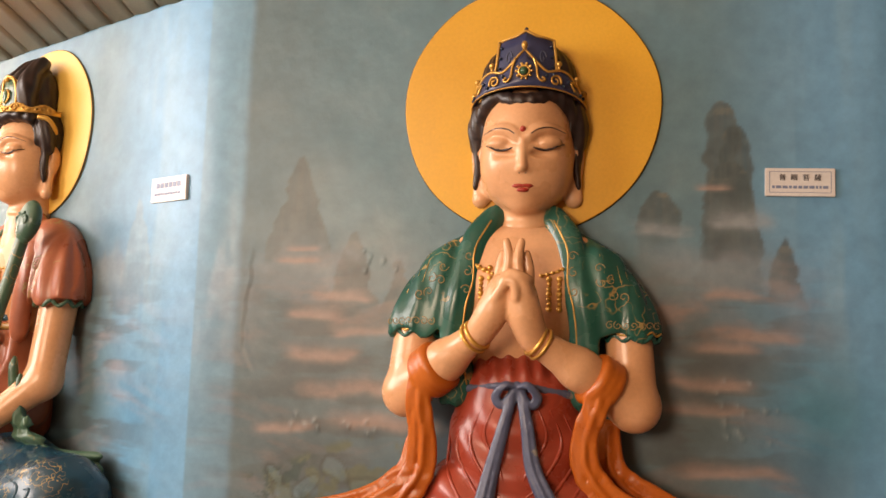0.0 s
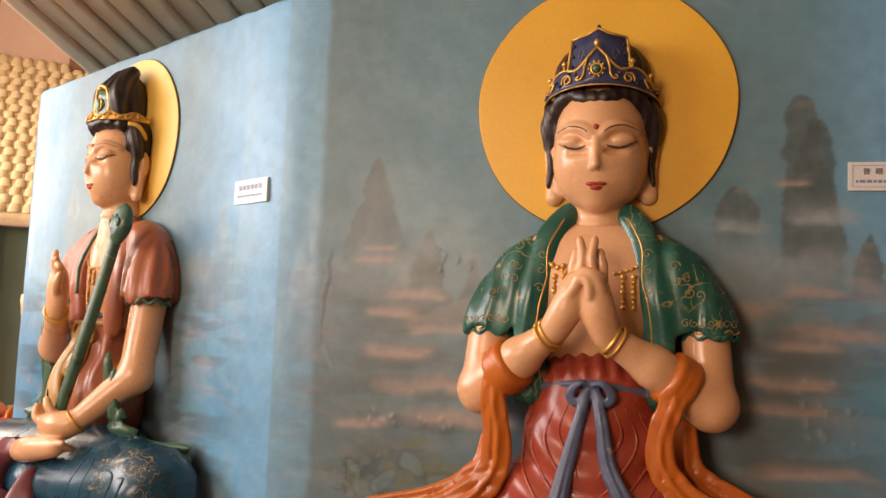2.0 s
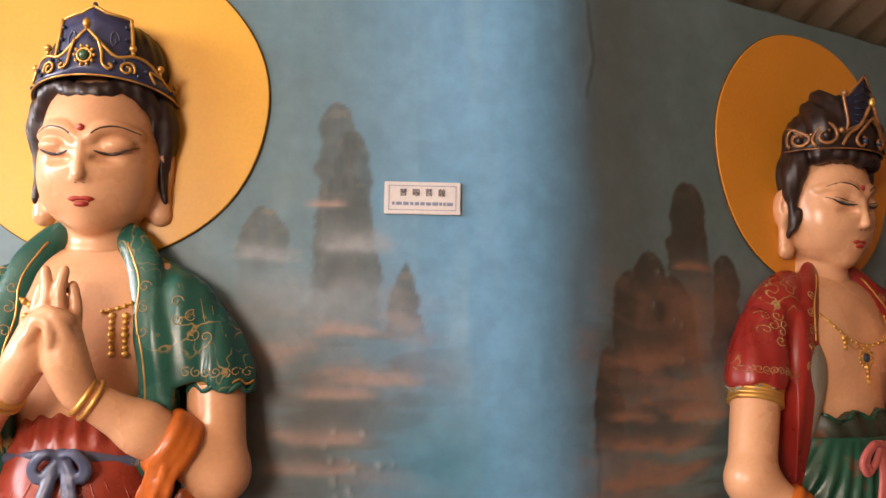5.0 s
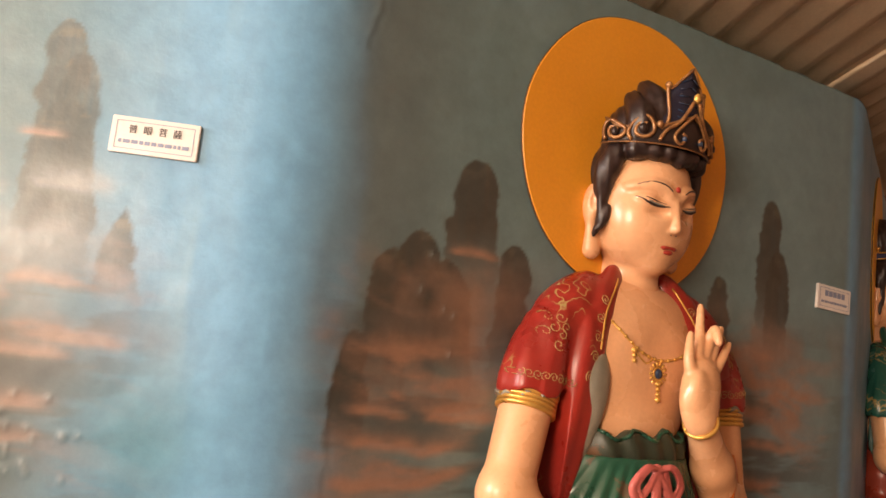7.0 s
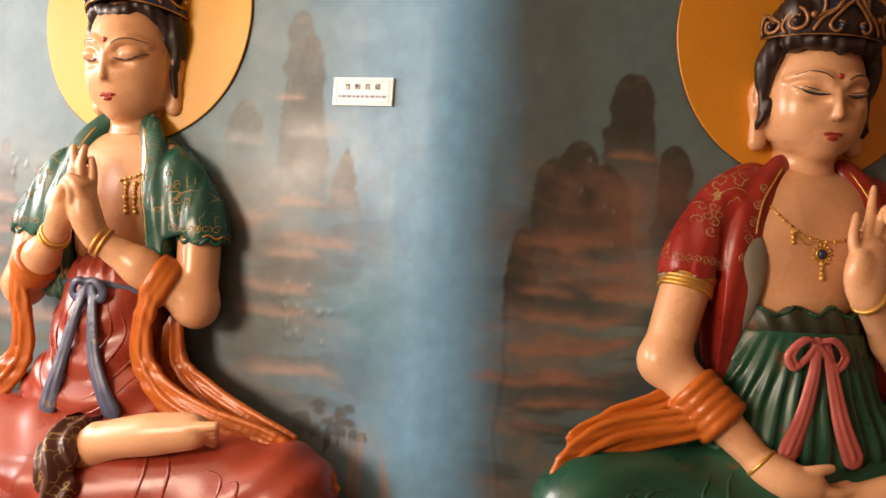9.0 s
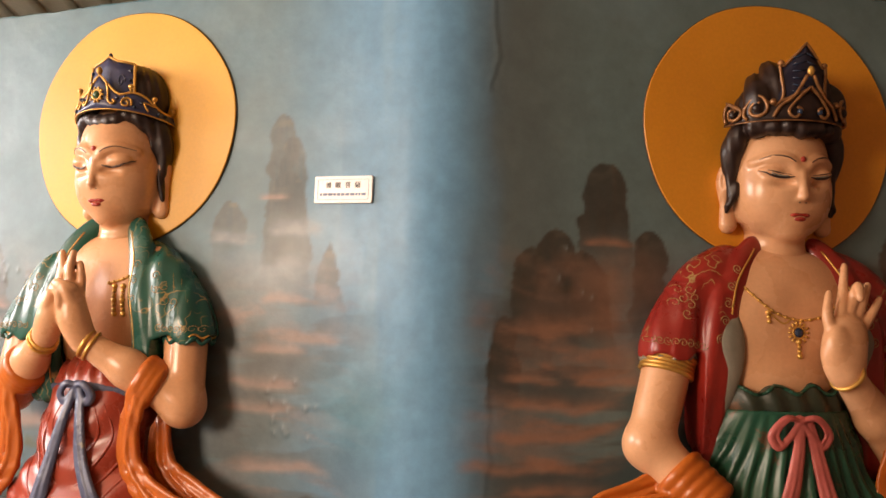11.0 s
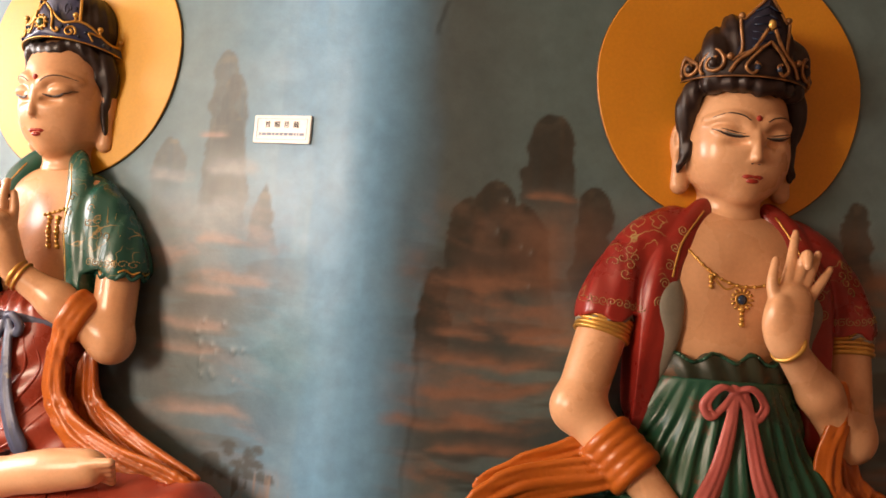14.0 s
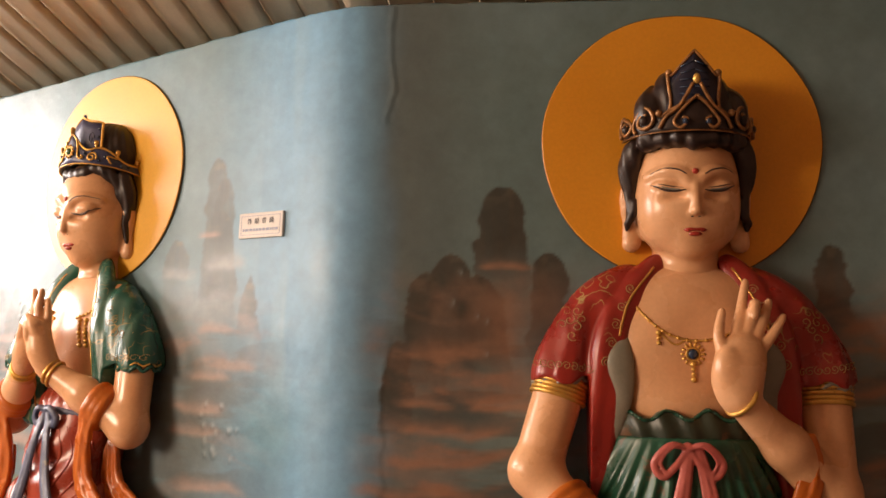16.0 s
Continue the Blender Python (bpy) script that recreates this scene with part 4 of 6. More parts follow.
    def place(self, name, pose_, label, stretch=(1, 1, 1), lift=0.0):
        points = np.concatenate(self.v) * np.array(stretch) + np.array([0, 0, lift])
        me = mesh_of(name, points.tolist(), self.f, self.mats, self.m)
        ob = new(name, me)
        ob.matrix_world = pose_
        return tagged(ob, label, "statue", "seated statues along the drum wall")


def curl(cx, cz, r, turns, start, way=1, n=26):
    """A flat scroll line."""
    out = []
    for i in range(n):
        f = i / (n - 1)
        a = start + way * f * turns * 2 * math.pi
        q = r * (1 - 0.82 * f)
        out.append((cx + q * math.cos(a), cz + q * math.sin(a)))
    return out


# ---------------------------------------------------------------- heads
def build_head(fig, cx, cz, s, d0=0.0, neck_low=1.66, style=1, w=1.0):
    """Head with neck. The shared model stands with its brow mark at z 1.924; s scales it about there, w widens it."""
    T = lambda x, d, z: (cx + s * w * x, d0 + s * d, cz + s * (z - 1.924))
    R = lambda a, b, c_: (s * w * a, s * b, s * c_)
    lo, hi = T(-0.16, -0.03, 1.63), T(0.16, 0.19, 2.03)
    jaw, crown = (0.97, 1.03) if style == 2 else (0.95, 0.99)
    ear = 1.03 if style == 2 else 0.97
    c = Clay((lo[0], -0.02, min(lo[2], neck_low - 0.02)), hi, 0.0030 * s)
    c.ball(T(0, 0.020, 1.915), R(0.102 * crown, 0.104, 0.120), 0)
    c.ball(T(0, 0.030, 1.850), R(0.098 * jaw, 0.100, 0.080), 0.05 * s)
    c.ball(T(0, 0.036, 1.797), R(0.078 * jaw, 0.078, 0.054), 0.045 * s)
    c.ball(T(0, 0.084, 1.770), R(0.030, 0.026, 0.022), 0.028 * s)
    for q in (-1, 1):
        c.ball(T(0.050 * q * jaw, 0.058, 1.836), R(0.040 * jaw, 0.045, 0.048), 0.04 * s)
        c.ball(T(0.046 * q, 0.138, 1.901), R(0.033, 0.017, 0.013), 0.018 * s, cut=True)
        c.ball(T(0.048 * q, 0.128, 1.872), R(0.030, 0.014, 0.008), 0.012 * s, cut=True)
        c.ball(T(0.049 * q, 0.093 if style == 2 else 0.097, 1.8950), R(0.033, 0.0275, 0.0180), 0.003 * s)
        c.rope([T(0.008 * q, 0.119, 1.903), T(0.026 * q, 0.116, 1.921), T(0.056 * q, 0.106, 1.925), T(0.088 * q, 0.077, 1.914)], [0.0045 * s, 0.0045 * s, 0.002 * s], 0.014 * s)
        c.ball(T(0.0110 * q, 0.124, 1.8370), R(0.0085, 0.011, 0.0075), 0.004 * s)
        # ear with its long lobe
        c.ball(T(0.117 * q * ear, 0.016, 1.874), R(0.014, 0.022, 0.040), 0.006 * s)
        c.ball(T(0.126 * q * ear, 0.036, 1.880), R(0.007, 0.012, 0.024), 0.004 * s, cut=True)
        c.limb(T(0.114 * q * ear, 0.020, 1.838), T(0.108 * q * ear, 0.026, 1.778), 0.011 * s, 0.0200 * s, 0.014 * s, flat=0.8)
    c.limb(T(0, 0.120, 1.914), T(0, 0.137, 1.850), 0.0075 * s, 0.0098 * s, 0.005 * s)
    c.ball(T(0, 0.1360, 1.8430), R(0.0112, 0.0125, 0.0095), 0.005 * s)
    c.ball(T(0, 0.094, 1.803), R(0.032, 0.026, 0.020), 0.02 * s)
    c.limb(T(0, 0.136, 1.826), T(0, 0.138, 1.812), 0.0022 * s, 0.003 * s, 0.004 * s, cut=True)
    c.limb(T(0, 0.012, 1.80), (cx, d0 + 0.018 * s, neck_low), 0.062 * s * w, 0.078 * s * w, 0.010 * s)
    zr = T(0, 0, 1.712)[2]
    c.ripple(lambda X, D, Z: 0.0022 * np.sin((Z - zr) * 190) * np.exp(-(((Z - zr) / 0.022) ** 2)), (lo[0], -0.02, zr - 0.05), (hi[0], hi[1], zr + 0.035))
    fig.clay(c, SKIN)
    surf = lambda x, z: c.front(T(x, 0, z)[0], T(x, 0, z)[2])
    # lips, lids, brows, mark
    lip = Clay(T(-0.04, 0.09, 1.775), T(0.04, 0.18, 1.83), 0.0016 * s)
    mouth_d = surf(0, 1.8) - s * 0.0030
    zl = lambda z: cz + s * (z - 1.924)
    for q in (-1, 1):
        lip.ball((cx + s * w * 0.0080 * q, mouth_d - 0.0005, zl(1.8050)), R(0.0130, 0.0070, 0.0044), 0.003 * s)
        lip.limb((cx + s * w * 0.014 * q, mouth_d + 0.001, zl(1.8025)), (cx + s * w * 0.0235 * q, mouth_d - 0.002, zl(1.8040)), 0.0036 * s, 0.0018 * s, 0.003)
    lip.ball((cx, mouth_d - 0.0005, zl(1.7955)), R(0.0135, 0.0074, 0.0054), 0.0012 * s)
    fig.clay(lip, LIP)
    zz = lambda z: T(0, 0, z)[2]
    xx = lambda x: T(x, 0, 0)[0]
    for q in (-1, 1):
        if style == 2:
            eye = [(xx(0.018 * q), zz(1.8860)), (xx(0.036 * q), zz(1.8840)), (xx(0.058 * q), zz(1.8865)), (xx(0.082 * q), zz(1.8970))]
            fig.drape(c, [(xx(0.030 * q), zz(1.8870)), (xx(0.046 * q), zz(1.8880)), (xx(0.064 * q), zz(1.8925))], [0.0012 * s, 0.0022 * s, 0.0012 * s], LINING)
            fig.drape(c, [(xx(0.024 * q), zz(1.8905)), (xx(0.046 * q), zz(1.8935)), (xx(0.070 * q), zz(1.8985))], [0.0006 * s, 0.0013 * s, 0.0009 * s], LINE)
        else:
            eye = [(xx(0.022 * q), zz(1.8850)), (xx(0.038 * q), zz(1.8805)), (xx(0.058 * q), zz(1.8815)), (xx(0.086 * q), zz(1.8930))]
        fig.drape(c, eye, [0.0012 * s, 0.0027 * s, 0.0030 * s, 0.0009 * s], LINE)
        lift = 0.004 if style == 2 else 0.0
        brow = [(xx(0.018 * q), zz(1.9140 + lift)), (xx(0.034 * q), zz(1.9235 + lift)), (xx(0.060 * q), zz(1.9265 + lift)), (xx((0.083 if style == 2 else 0.090) * q), zz(1.9165 + lift))]
        fig.drape(c, brow, [0.0012 * s, 0.0016 * s, 0.0007 * s], LINE)
        nost = surf(0.0070 * q, 1.831)
        if nost:
            fig.bead((xx(0.0070 * q), nost - 0.0012, zz(1.8310)), (0.0028 * s, 0.002 * s, 0.0015 * s), LINE)
    d = surf(0, 1.924)
    fig.bead((cx, d + 0.001, cz), (0.0066 * s, 0.004 * s, 0.0066 * s), LIP)
    return c, T, R


def build_hair(fig, T, R, s, style):
    lo, hi = T(-0.17, -0.02, 1.78), T(0.17, 0.18, 2.24)
    h = Clay((lo[0], -0.015, lo[2]), hi, 0.0034 * s)
    h.ball(T(0, 0.012, 1.945), R(0.119, 0.106, 0.098), 0)
    h.ball(T(0, 0.165, 1.885), R(0.110, 0.140, 0.106), 0.006 * s, cut=True)
    h.ball(T(0, 0.165, 1.835), R(0.112, 0.140, 0.106), 0.006 * s, cut=True)
    for q in (-1, 1):
        h.ball(T((0.074 if style == 2 else 0.066) * q, 0.115, 1.935), R(0.050 if style == 2 else 0.044, 0.078 if style == 2 else 0.060, 0.052), 0.008 * s, cut=True)
    h.trim(lambda X, D, Z: T(0, 0, 1.872)[2] - Z - 0 * X - 0 * D, (lo[0], -0.015, lo[2]), hi)
    for q in (-1, 1):
        if style == 1:
            h.rope([T(0.0, 0.113, 1.984), T(0.028 * q, 0.112, 1.988), T(0.052 * q, 0.104, 2.000)], [0.017 * s, 0.015 * s, 0.008 * s], 0.006 * s)
            h.rope([T(0.046 * q, 0.104, 2.006), T(0.080 * q, 0.082, 1.992), T(0.108 * q, 0.052, 1.952)], [0.012 * s, 0.018 * s, 0.013 * s], 0.006 * s)
        else:
            for x, d, z in ((0.0, 0.116, 1.990), (0.030, 0.113, 1.996), (0.058, 0.101, 1.994), (0.088, 0.082, 1.988), (0.114, 0.046, 1.962)):
                h.ball(T(x * q, d, z), R(0.021, 0.019, 0.019), 0.010 * s)
        lock = 1.04 if style == 2 else 1.0
        h.rope([T(0.104 * q * lock, 0.050, 1.985), T(0.112 * q * lock, 0.040, 1.940), T(0.113 * q * lock, 0.034, 1.895)], [0.016 * s, 0.020 * s, 0.012 * s], 0.010 * s)
        h.rope([T(0.112 * q * lock, 0.038, 1.950), T(0.112 * q * lock, 0.040, 1.890), T(0.111 * q * lock, 0.042, 1.850), T(0.117 * q * lock, 0.040, 1.806)], [0.014 * s, 0.0085 * s, 0.0065 * s, 0.003 * s], 0.008 * s)
        if style == 2:
            h.rope([T(0.110 * q, 0.050, 1.865), T(0.112 * q, 0.050, 1.838), T(0.126 * q, 0.044, 1.818)], [0.009 * s, 0.008 * s, 0.004 * s], 0.004 * s)
    if style == 1:
        h.ball(T(0, 0.022, 2.048), R(0.110, 0.080, 0.096), 0.02 * s)
    elif style == 2:
        h.ball(T(0, 0.02, 2.03), R(0.104, 0.075, 0.085), 0.02 * s)
        for x, z in ((-0.078, 2.060), (-0.044, 2.090), (0.044, 2.090), (0.078, 2.060)):
            h.rope([T(x, 0.075, 2.0), T(x * 1.08, 0.078, z), T(x * 0.85, 0.030, z + 0.040)], [0.030 * s, 0.027 * s, 0.020 * s], 0.005 * s)
    else:
        h.ball(T(0, 0.03, 2.07), R(0.080, 0.062, 0.10), 0.02 * s)
        for x in (-0.050, 0.0, 0.050):
            h.rope([T(x, 0.075, 2.0), T(x * 1.1, 0.080, 2.09), T(x * 0.8, 0.035, 2.165)], [0.026 * s, 0.028 * s, 0.022 * s], 0.006 * s)
    ox, oz = T(0, 0, 0)[0], T(0, 0, 1.93)[2]
    h.ripple(lambda X, D, Z: 0.0011 * s * np.sin(np.arctan2(X - ox, D + 0.05) * 46 + (Z - oz) * 60), (lo[0], -0.015, lo[2]), hi)
    fig.clay(h, HAIR)
    return h


def crown_plate(fig, T, edge, inner, r0, r1, dz, material, gold, span, depth=0.022, centre=0.02, n=40):
    """A curved plate of the crown: bottom and top lines by angle, with a raised gold edge."""
    verts, faces = [], []
    rows = 5
    for i in range(n + 1):
        a = radians(-span + 2 * span * i / n)
        z0, z1 = inner(a), edge(a)
        for side in (0, 1):
            for j in range(rows):
                f = j / (rows - 1)
                rx = r0 + (r1 - r0) * f - 0.008 * side
                verts.append(T(rx * math.sin(a), centre + rx * 0.93 * math.cos(a), z0 + (z1 - z0) * f))
    w = 2 * rows
    for i in range(n):
        for j in range(rows - 1):
            a, b = i * w + j, (i + 1) * w + j
            faces.append((a, a + 1, b + 1, b))
            faces.append((a + rows, b + rows, b + rows + 1, a + rows + 1))
        a, b = i * w, (i + 1) * w
        faces.append((a + rows - 1, a + w - 1, b + w - 1, b + rows - 1))
        faces.append((a, b, b + rows, a + rows))
    fig.add(verts, faces, material)
    s = T(1, 0, 0)[0] - T(0, 0, 0)[0]
    for at, f in ((edge, 1.0), (inner, 0.0)):
        rx = r0 + (r1 - r0) * f
        pts = [T(rx * math.sin(a), centre + rx * 0.93 * math.cos(a), at(a)) for a in [radians(-span + 2 * span * i / n) for i in range(n + 1)]]
        fig.tube(pts, (0.0030 if f else 0.0016) * s, gold, smooth=False)

    def on(deg, f, out=0.0):
        a = radians(deg)
        rx = r0 + (r1 - r0) * f + out
        return T(rx * math.sin(a), centre + rx * 0.93 * math.cos(a), inner(a) + (edge(a) - inner(a)) * f)

    return on


def crown_one(fig, T, s):
    top = lambda a: 2.052 + 0.036 * max(0.0, 1 - abs(a) / 0.42) ** 1.3 - 0.050 * max(0.0, abs(a) - 0.62) + 0.006 * math.cos(a * 7.5)
    low = lambda a: 1.985 + 0.026 * math.cos(a)
    on = crown_plate(fig, T, top, low, 0.131, 0.123, 0, CROWN_BLUE, GOLD, 96)
    back_top = lambda a: 2.136 - 0.010 * abs(a) / 0.7 + 0.008 * max(0, 1 - abs(a) / 0.25)
    back_low = lambda a: 2.035
    on2 = crown_plate(fig, T, back_top, back_low, 0.106, 0.092, 0, CROWN_BLUE, GOLD, 40)
    for q in (-40, 40):
        fig.tube([on2(q, 0.05, 0.002), on2(q, 0.5, 0.003), on2(q, 1, 0.002)], 0.0034 * s, GOLD)
        for f in (0.3, 0.55, 0.8):
            fig.bead(on2(q * 0.86, f, 0.003), 0.0038 * s, GEM_BLUE)
        fig.tube([on2(q * 0.55 + 5 * math.cos(w) * (1 - w / 9), 0.5 + 0.2 * math.sin(w) * (1 - w / 9), 0.001) for w in np.linspace(0, 7, 22)], 0.0013 * s, SASH, smooth=False)
    # flower with a green stone
    c = on(0, 0.40, 0.004)
    fig.bead((c[0], c[1] + 0.002, c[2]), (0.0085 * s, 0.006 * s, 0.0085 * s), GEM_GREEN)
    fig.ring((c[0], c[1], c[2]), (0, 1, 0), 0.0115 * s, 0.0024 * s, GOLD)
    for i in range(10):
        w = 2 * math.pi * i / 10
        fig.bead((c[0] + 0.0165 * s * math.cos(w), c[1], c[2] + 0.0165 * s * math.sin(w)), 0.0031 * s, GOLD)
    for q in (-1, 1):
        fig.tube([on(9 * q, 1.02, 0.003), on(12 * q, 0.75, 0.003), on(13 * q, 0.4, 0.004), on(17 * q, 0.28, 0.004), on(20 * q, 0.42, 0.004), on(17.5 * q, 0.5, 0.004)], 0.0026 * s, GOLD)
        fig.tube([on(31 * q + 6 * math.cos(w) * (1 - w / 11) * q, 0.45 + 0.32 * math.sin(w) * (1 - w / 11), 0.003) for w in np.linspace(-0.5, 8, 24)], 0.0024 * s, GOLD, smooth=False)
        fig.tube([on(54 * q, 0.2, 0.003), on(50 * q, 0.6, 0.003), on(62 * q, 0.85, 0.003)], 0.0024 * s, GOLD)
        for deg, f in ((22, 0.72), (30, 0.82), (40, 0.25), (47, 0.55), (66, 0.4), (75, 0.6)):
            fig.bead(on(deg * q, f, 0.002), 0.0042 * s, GEM_BLUE)
        for deg in (36, 62, 88):
            p = on(deg * q, 1.0, 0.002)
            fig.tube([p, (p[0], p[1], p[2] + 0.010 * s)], 0.0028 * s, GOLD)
            fig.bead((p[0], p[1], p[2] + 0.013 * s), 0.0065 * s, GOLD)
    p = on(0, 1.0, 0.002)
    fig.bead((p[0], p[1], p[2] + 0.008 * s), (0.007 * s, 0.007 * s, 0.010 * s), GOLD)
    fig.bead(T(0, 0.10, 2.146), (0.005 * s, 0.005 * s, 0.008 * s), GEM_BLUE)


def crown_two(fig, T, s):
    low = lambda a: 1.996 + 0.010 * math.cos(a)
    top = lambda a: 2.040 + 0.034 * max(0.0, 1 - abs(a) / 0.55) + 0.010 * math.cos(a * 8) * (abs(a) > 0.5)
    on = crown_plate(fig, T, top, low, 0.130, 0.126, 0, HAIR, BRONZE, 88)
    back_top = lambda a: 2.125 + 0.050 * max(0.0, 1 - abs(a) / 0.42)
    back_low = lambda a: 2.03
    on2 = crown_plate(fig, T, back_top, back_low, 0.114, 0.104, 0, CROWN_DARK, BRONZE, 29)
    for q in (-1, 1):
        fig.tube([on2(29 * q, 0.0, 0.003), on2(24 * q, 0.35, 0.004), on2(27 * q, 0.75, 0.003), on2(29 * q, 1.0, 0.002)], 0.0036 * s, BRONZE)
        fig.bead(on2(28 * q, 1.06, 0.0), 0.0075 * s, BRONZE)
        fig.tube([on(3 * q, 1.5, 0.004), on(14 * q, 1.0, 0.004), on(26 * q, 0.75, 0.004), on(32 * q, 0.2, 0.004)], 0.0040 * s, BRONZE)
        fig.tube([on(0, 1.05, 0.006), on(10 * q, 0.85, 0.006), on(19 * q, 0.40, 0.006), on(13 * q, 0.10, 0.006), on(8 * q, 0.35, 0.006), on(12 * q, 0.5, 0.006)], 0.0034 * s, BRONZE)
        fig.bead(on(9.5 * q, 0.3, 0.006), 0.0065 * s, GEM_BLUE)
        for deg in (47, 72):
            fig.tube([on(deg * q + 12.5 * math.cos(w) * (1 - w / 13) * q, 0.62 + 0.62 * math.sin(w) * (1 - w / 13), 0.006) for w in np.linspace(-0.9, 8.5, 30)], 0.0040 * s, BRONZE, smooth=False)
            fig.bead(on(deg * q, 0.60, 0.005), (0.010 * s, 0.008 * s, 0.011 * s), HAIR)
        fig.bead(on(33 * q, 1.15, 0.004), 0.0075 * s, BRONZE)
    for f in np.linspace(0.1, 0.85, 7):
        for q in (-1, 1):
            fig.tube([on2(0, f, 0.002), on2(15 * q, f + 0.13, 0.002)], 0.0014 * s, GEM_BLUE, sides=5)
    fig.bead(on2(0, 0.22, 0.006), (0.006 * s, 0.006 * s, 0.010 * s), GOLD)
    fig.bead(on(0, 1.55, 0.004), (0.008 * s, 0.007 * s, 0.011 * s), GOLD)


def crown_zero(fig, T, s):
    low = lambda a: 2.000
    top = lambda a: 2.018 + 0.006 * math.cos(a * 10)
    on = crown_plate(fig, T, top, low, 0.128, 0.126, 0, GOLD, GOLD, 95)
    for deg in range(-80, 81, 16):
        fig.tube([on(deg + 6 * math.cos(w) * (1 - w / 12), 0.5 + 0.5 * math.sin(w) * (1 - w / 12), 0.003) for w in np.linspace(0, 8, 20)], 0.0028 * s, GOLD, smooth=False)
    on2 = crown_plate(fig, T, lambda a: 2.105 - 0.5 * a * a * 0.1, lambda a: 2.0, 0.105, 0.10, 0, SCARF, GOLD, 24)
    for q in (-1, 1):
        fig.tube([on2(24 * q, 0, 0.003), on2(27 * q, 0.5, 0.003), on2(18 * q, 1.0, 0.003), on2(0, 1.08, 0.003)], 0.0042 * s, GOLD)
        fig.tube([T(0.11 * q, 0.07, 1.99), T(0.128 * q, 0.05, 1.985), T(0.132 * q, 0.03, 1.962), T(0.122 * q, 0.02, 1.95)], 0.008 * s, GOLD)
    fig.bead(on2(0, 0.5, 0.004), (0.014 * s, 0.006 * s, 0.022 * s), GEM_GREEN)
    fig.ring(on2(0, 0.5, 0.003), (0, 1, 0), 0.019 * s, 0.003 * s, GOLD)
    fig.bead(on2(0, 0.98, 0.003), 0.007 * s, GOLD)


# ---------------------------------------------------------------- shared body forms
def legs(fig, material, hem, z=1.0, wide=0.50, fold=0.0035, lap=0.0):
    """Crossed legs under cloth."""
    c = Clay((-0.68, -0.02, 0.80), (0.70, 0.36, 1.20), 0.006)
    c.ball((0, 0.09, z), (0.30, 0.16, 0.115), 0)
    for q in (-1, 1):
        c.limb((0.12 * q, 0.10, z + 0.02), (wide * q, 0.125, z - 0.025), 0.105, 0.118, 0.05)
        c.limb((wide * q, 0.14, z - 0.03), (0.05 * q, 0.235, z - 0.045), 0.105, 0.065, 0.05)
    c.ripple(lambda X, D, Z: fold * np.sin(52 * (Z * 0.9 - np.abs(X) * 0.35) + 9 * np.sin(X * 5)) * np.clip(np.abs(X) * 4, 0.2, 1), (-0.68, -0.02, 0.80), (0.70, 0.36, 1.20))
    fig.clay(c, material)
    for q in (-1, 1):
        for k, (a, b) in enumerate(((0.20, 0.045), (0.27, 0.03), (0.36, 0.06), (0.43, 0.03))):
            line = [(a * q, z + 0.085 - 0.02 * k), ((a + b) * q, z + 0.02), ((a + 0.3 * b) * q, z - 0.10)]
            fig.drape(c, line, [0.001, 0.0055, 0.0015], material, lift=-0.0015)
    return c


def bow(fig, c, x, z, material, tails, size=0.05, wide=0.017, belt=None):
    """A tied sash: belt, knot, two loops and two hanging tails, laid on the form c."""
    d0 = c.front(x, z) or 0.14
    b = Clay((x - 0.24, d0 - 0.12, z - 0.34), (x + 0.24, d0 + 0.09, z + 0.06), 0.0035)
    if belt:
        pts = []
        for bx, bz in belt:
            pts.append((bx, (c.front(bx, bz) or d0 - 0.03) + 0.003, bz))
        b.rope(pts, [0.0085] * 3, 0.003, flat=0.7)
        b.rope([(x_, d_ + 0.004, z_ + 0.004) for x_, d_, z_ in pts], [0.003] * 3, 0.002)
    b.ball((x, d0 + 0.010, z), (0.012, 0.012, 0.012), 0.003)
    for q in (-1, 1):
        loop = [(x, d0 + 0.012, z), (x + q * size * 0.55, d0 + 0.02, z + 0.004), (x + q * size, d0 + 0.014, z - size * 0.45), (x + q * size * 0.75, d0 + 0.012, z - size * 0.85), (x + q * size * 0.35, d0 + 0.014, z - size * 0.5), (x, d0 + 0.012, z)]
        b.rope(loop, [0.0055, 0.0075, 0.0080, 0.0075, 0.0055], 0.002)
        b.rope([(x + (a_ - x) * 0.82, d_ + 0.006, z + (z_ - z) * 0.86 - 0.001) for a_, d_, z_ in loop[:5]], [0.0028, 0.0036, 0.0036, 0.0028], 0.0015)
    for line in tails:
        pts = []
        for tx, tz in line:
            pts.append((tx, (c.front(tx, tz) or d0) + 0.008, tz))
        n = len(pts)
        grow = np.linspace(0.55, 1.55, n)
        b.rope(pts, (wide * grow).tolist(), 0.003, flat=0.38)
        for e, off in enumerate((-0.78, -0.15, 0.62)):
            edge = [(p[0] + off * wide * g, p[1] + wide * g * (0.18 if abs(off) > 0.5 else 0.36), p[2] + 0.004 * e) for p, g in zip(pts, grow)]
            b.rope(edge, [0.0025] + [0.0042] * (n - 2) + [0.0052], 0.003)
    fig.clay(b, material)
    return b


def finger(c, points, r0=0.0105, r1=0.0065):
    c.rope(points, [r0, (r0 + r1) / 2 + 0.0006, r1], 0.005)


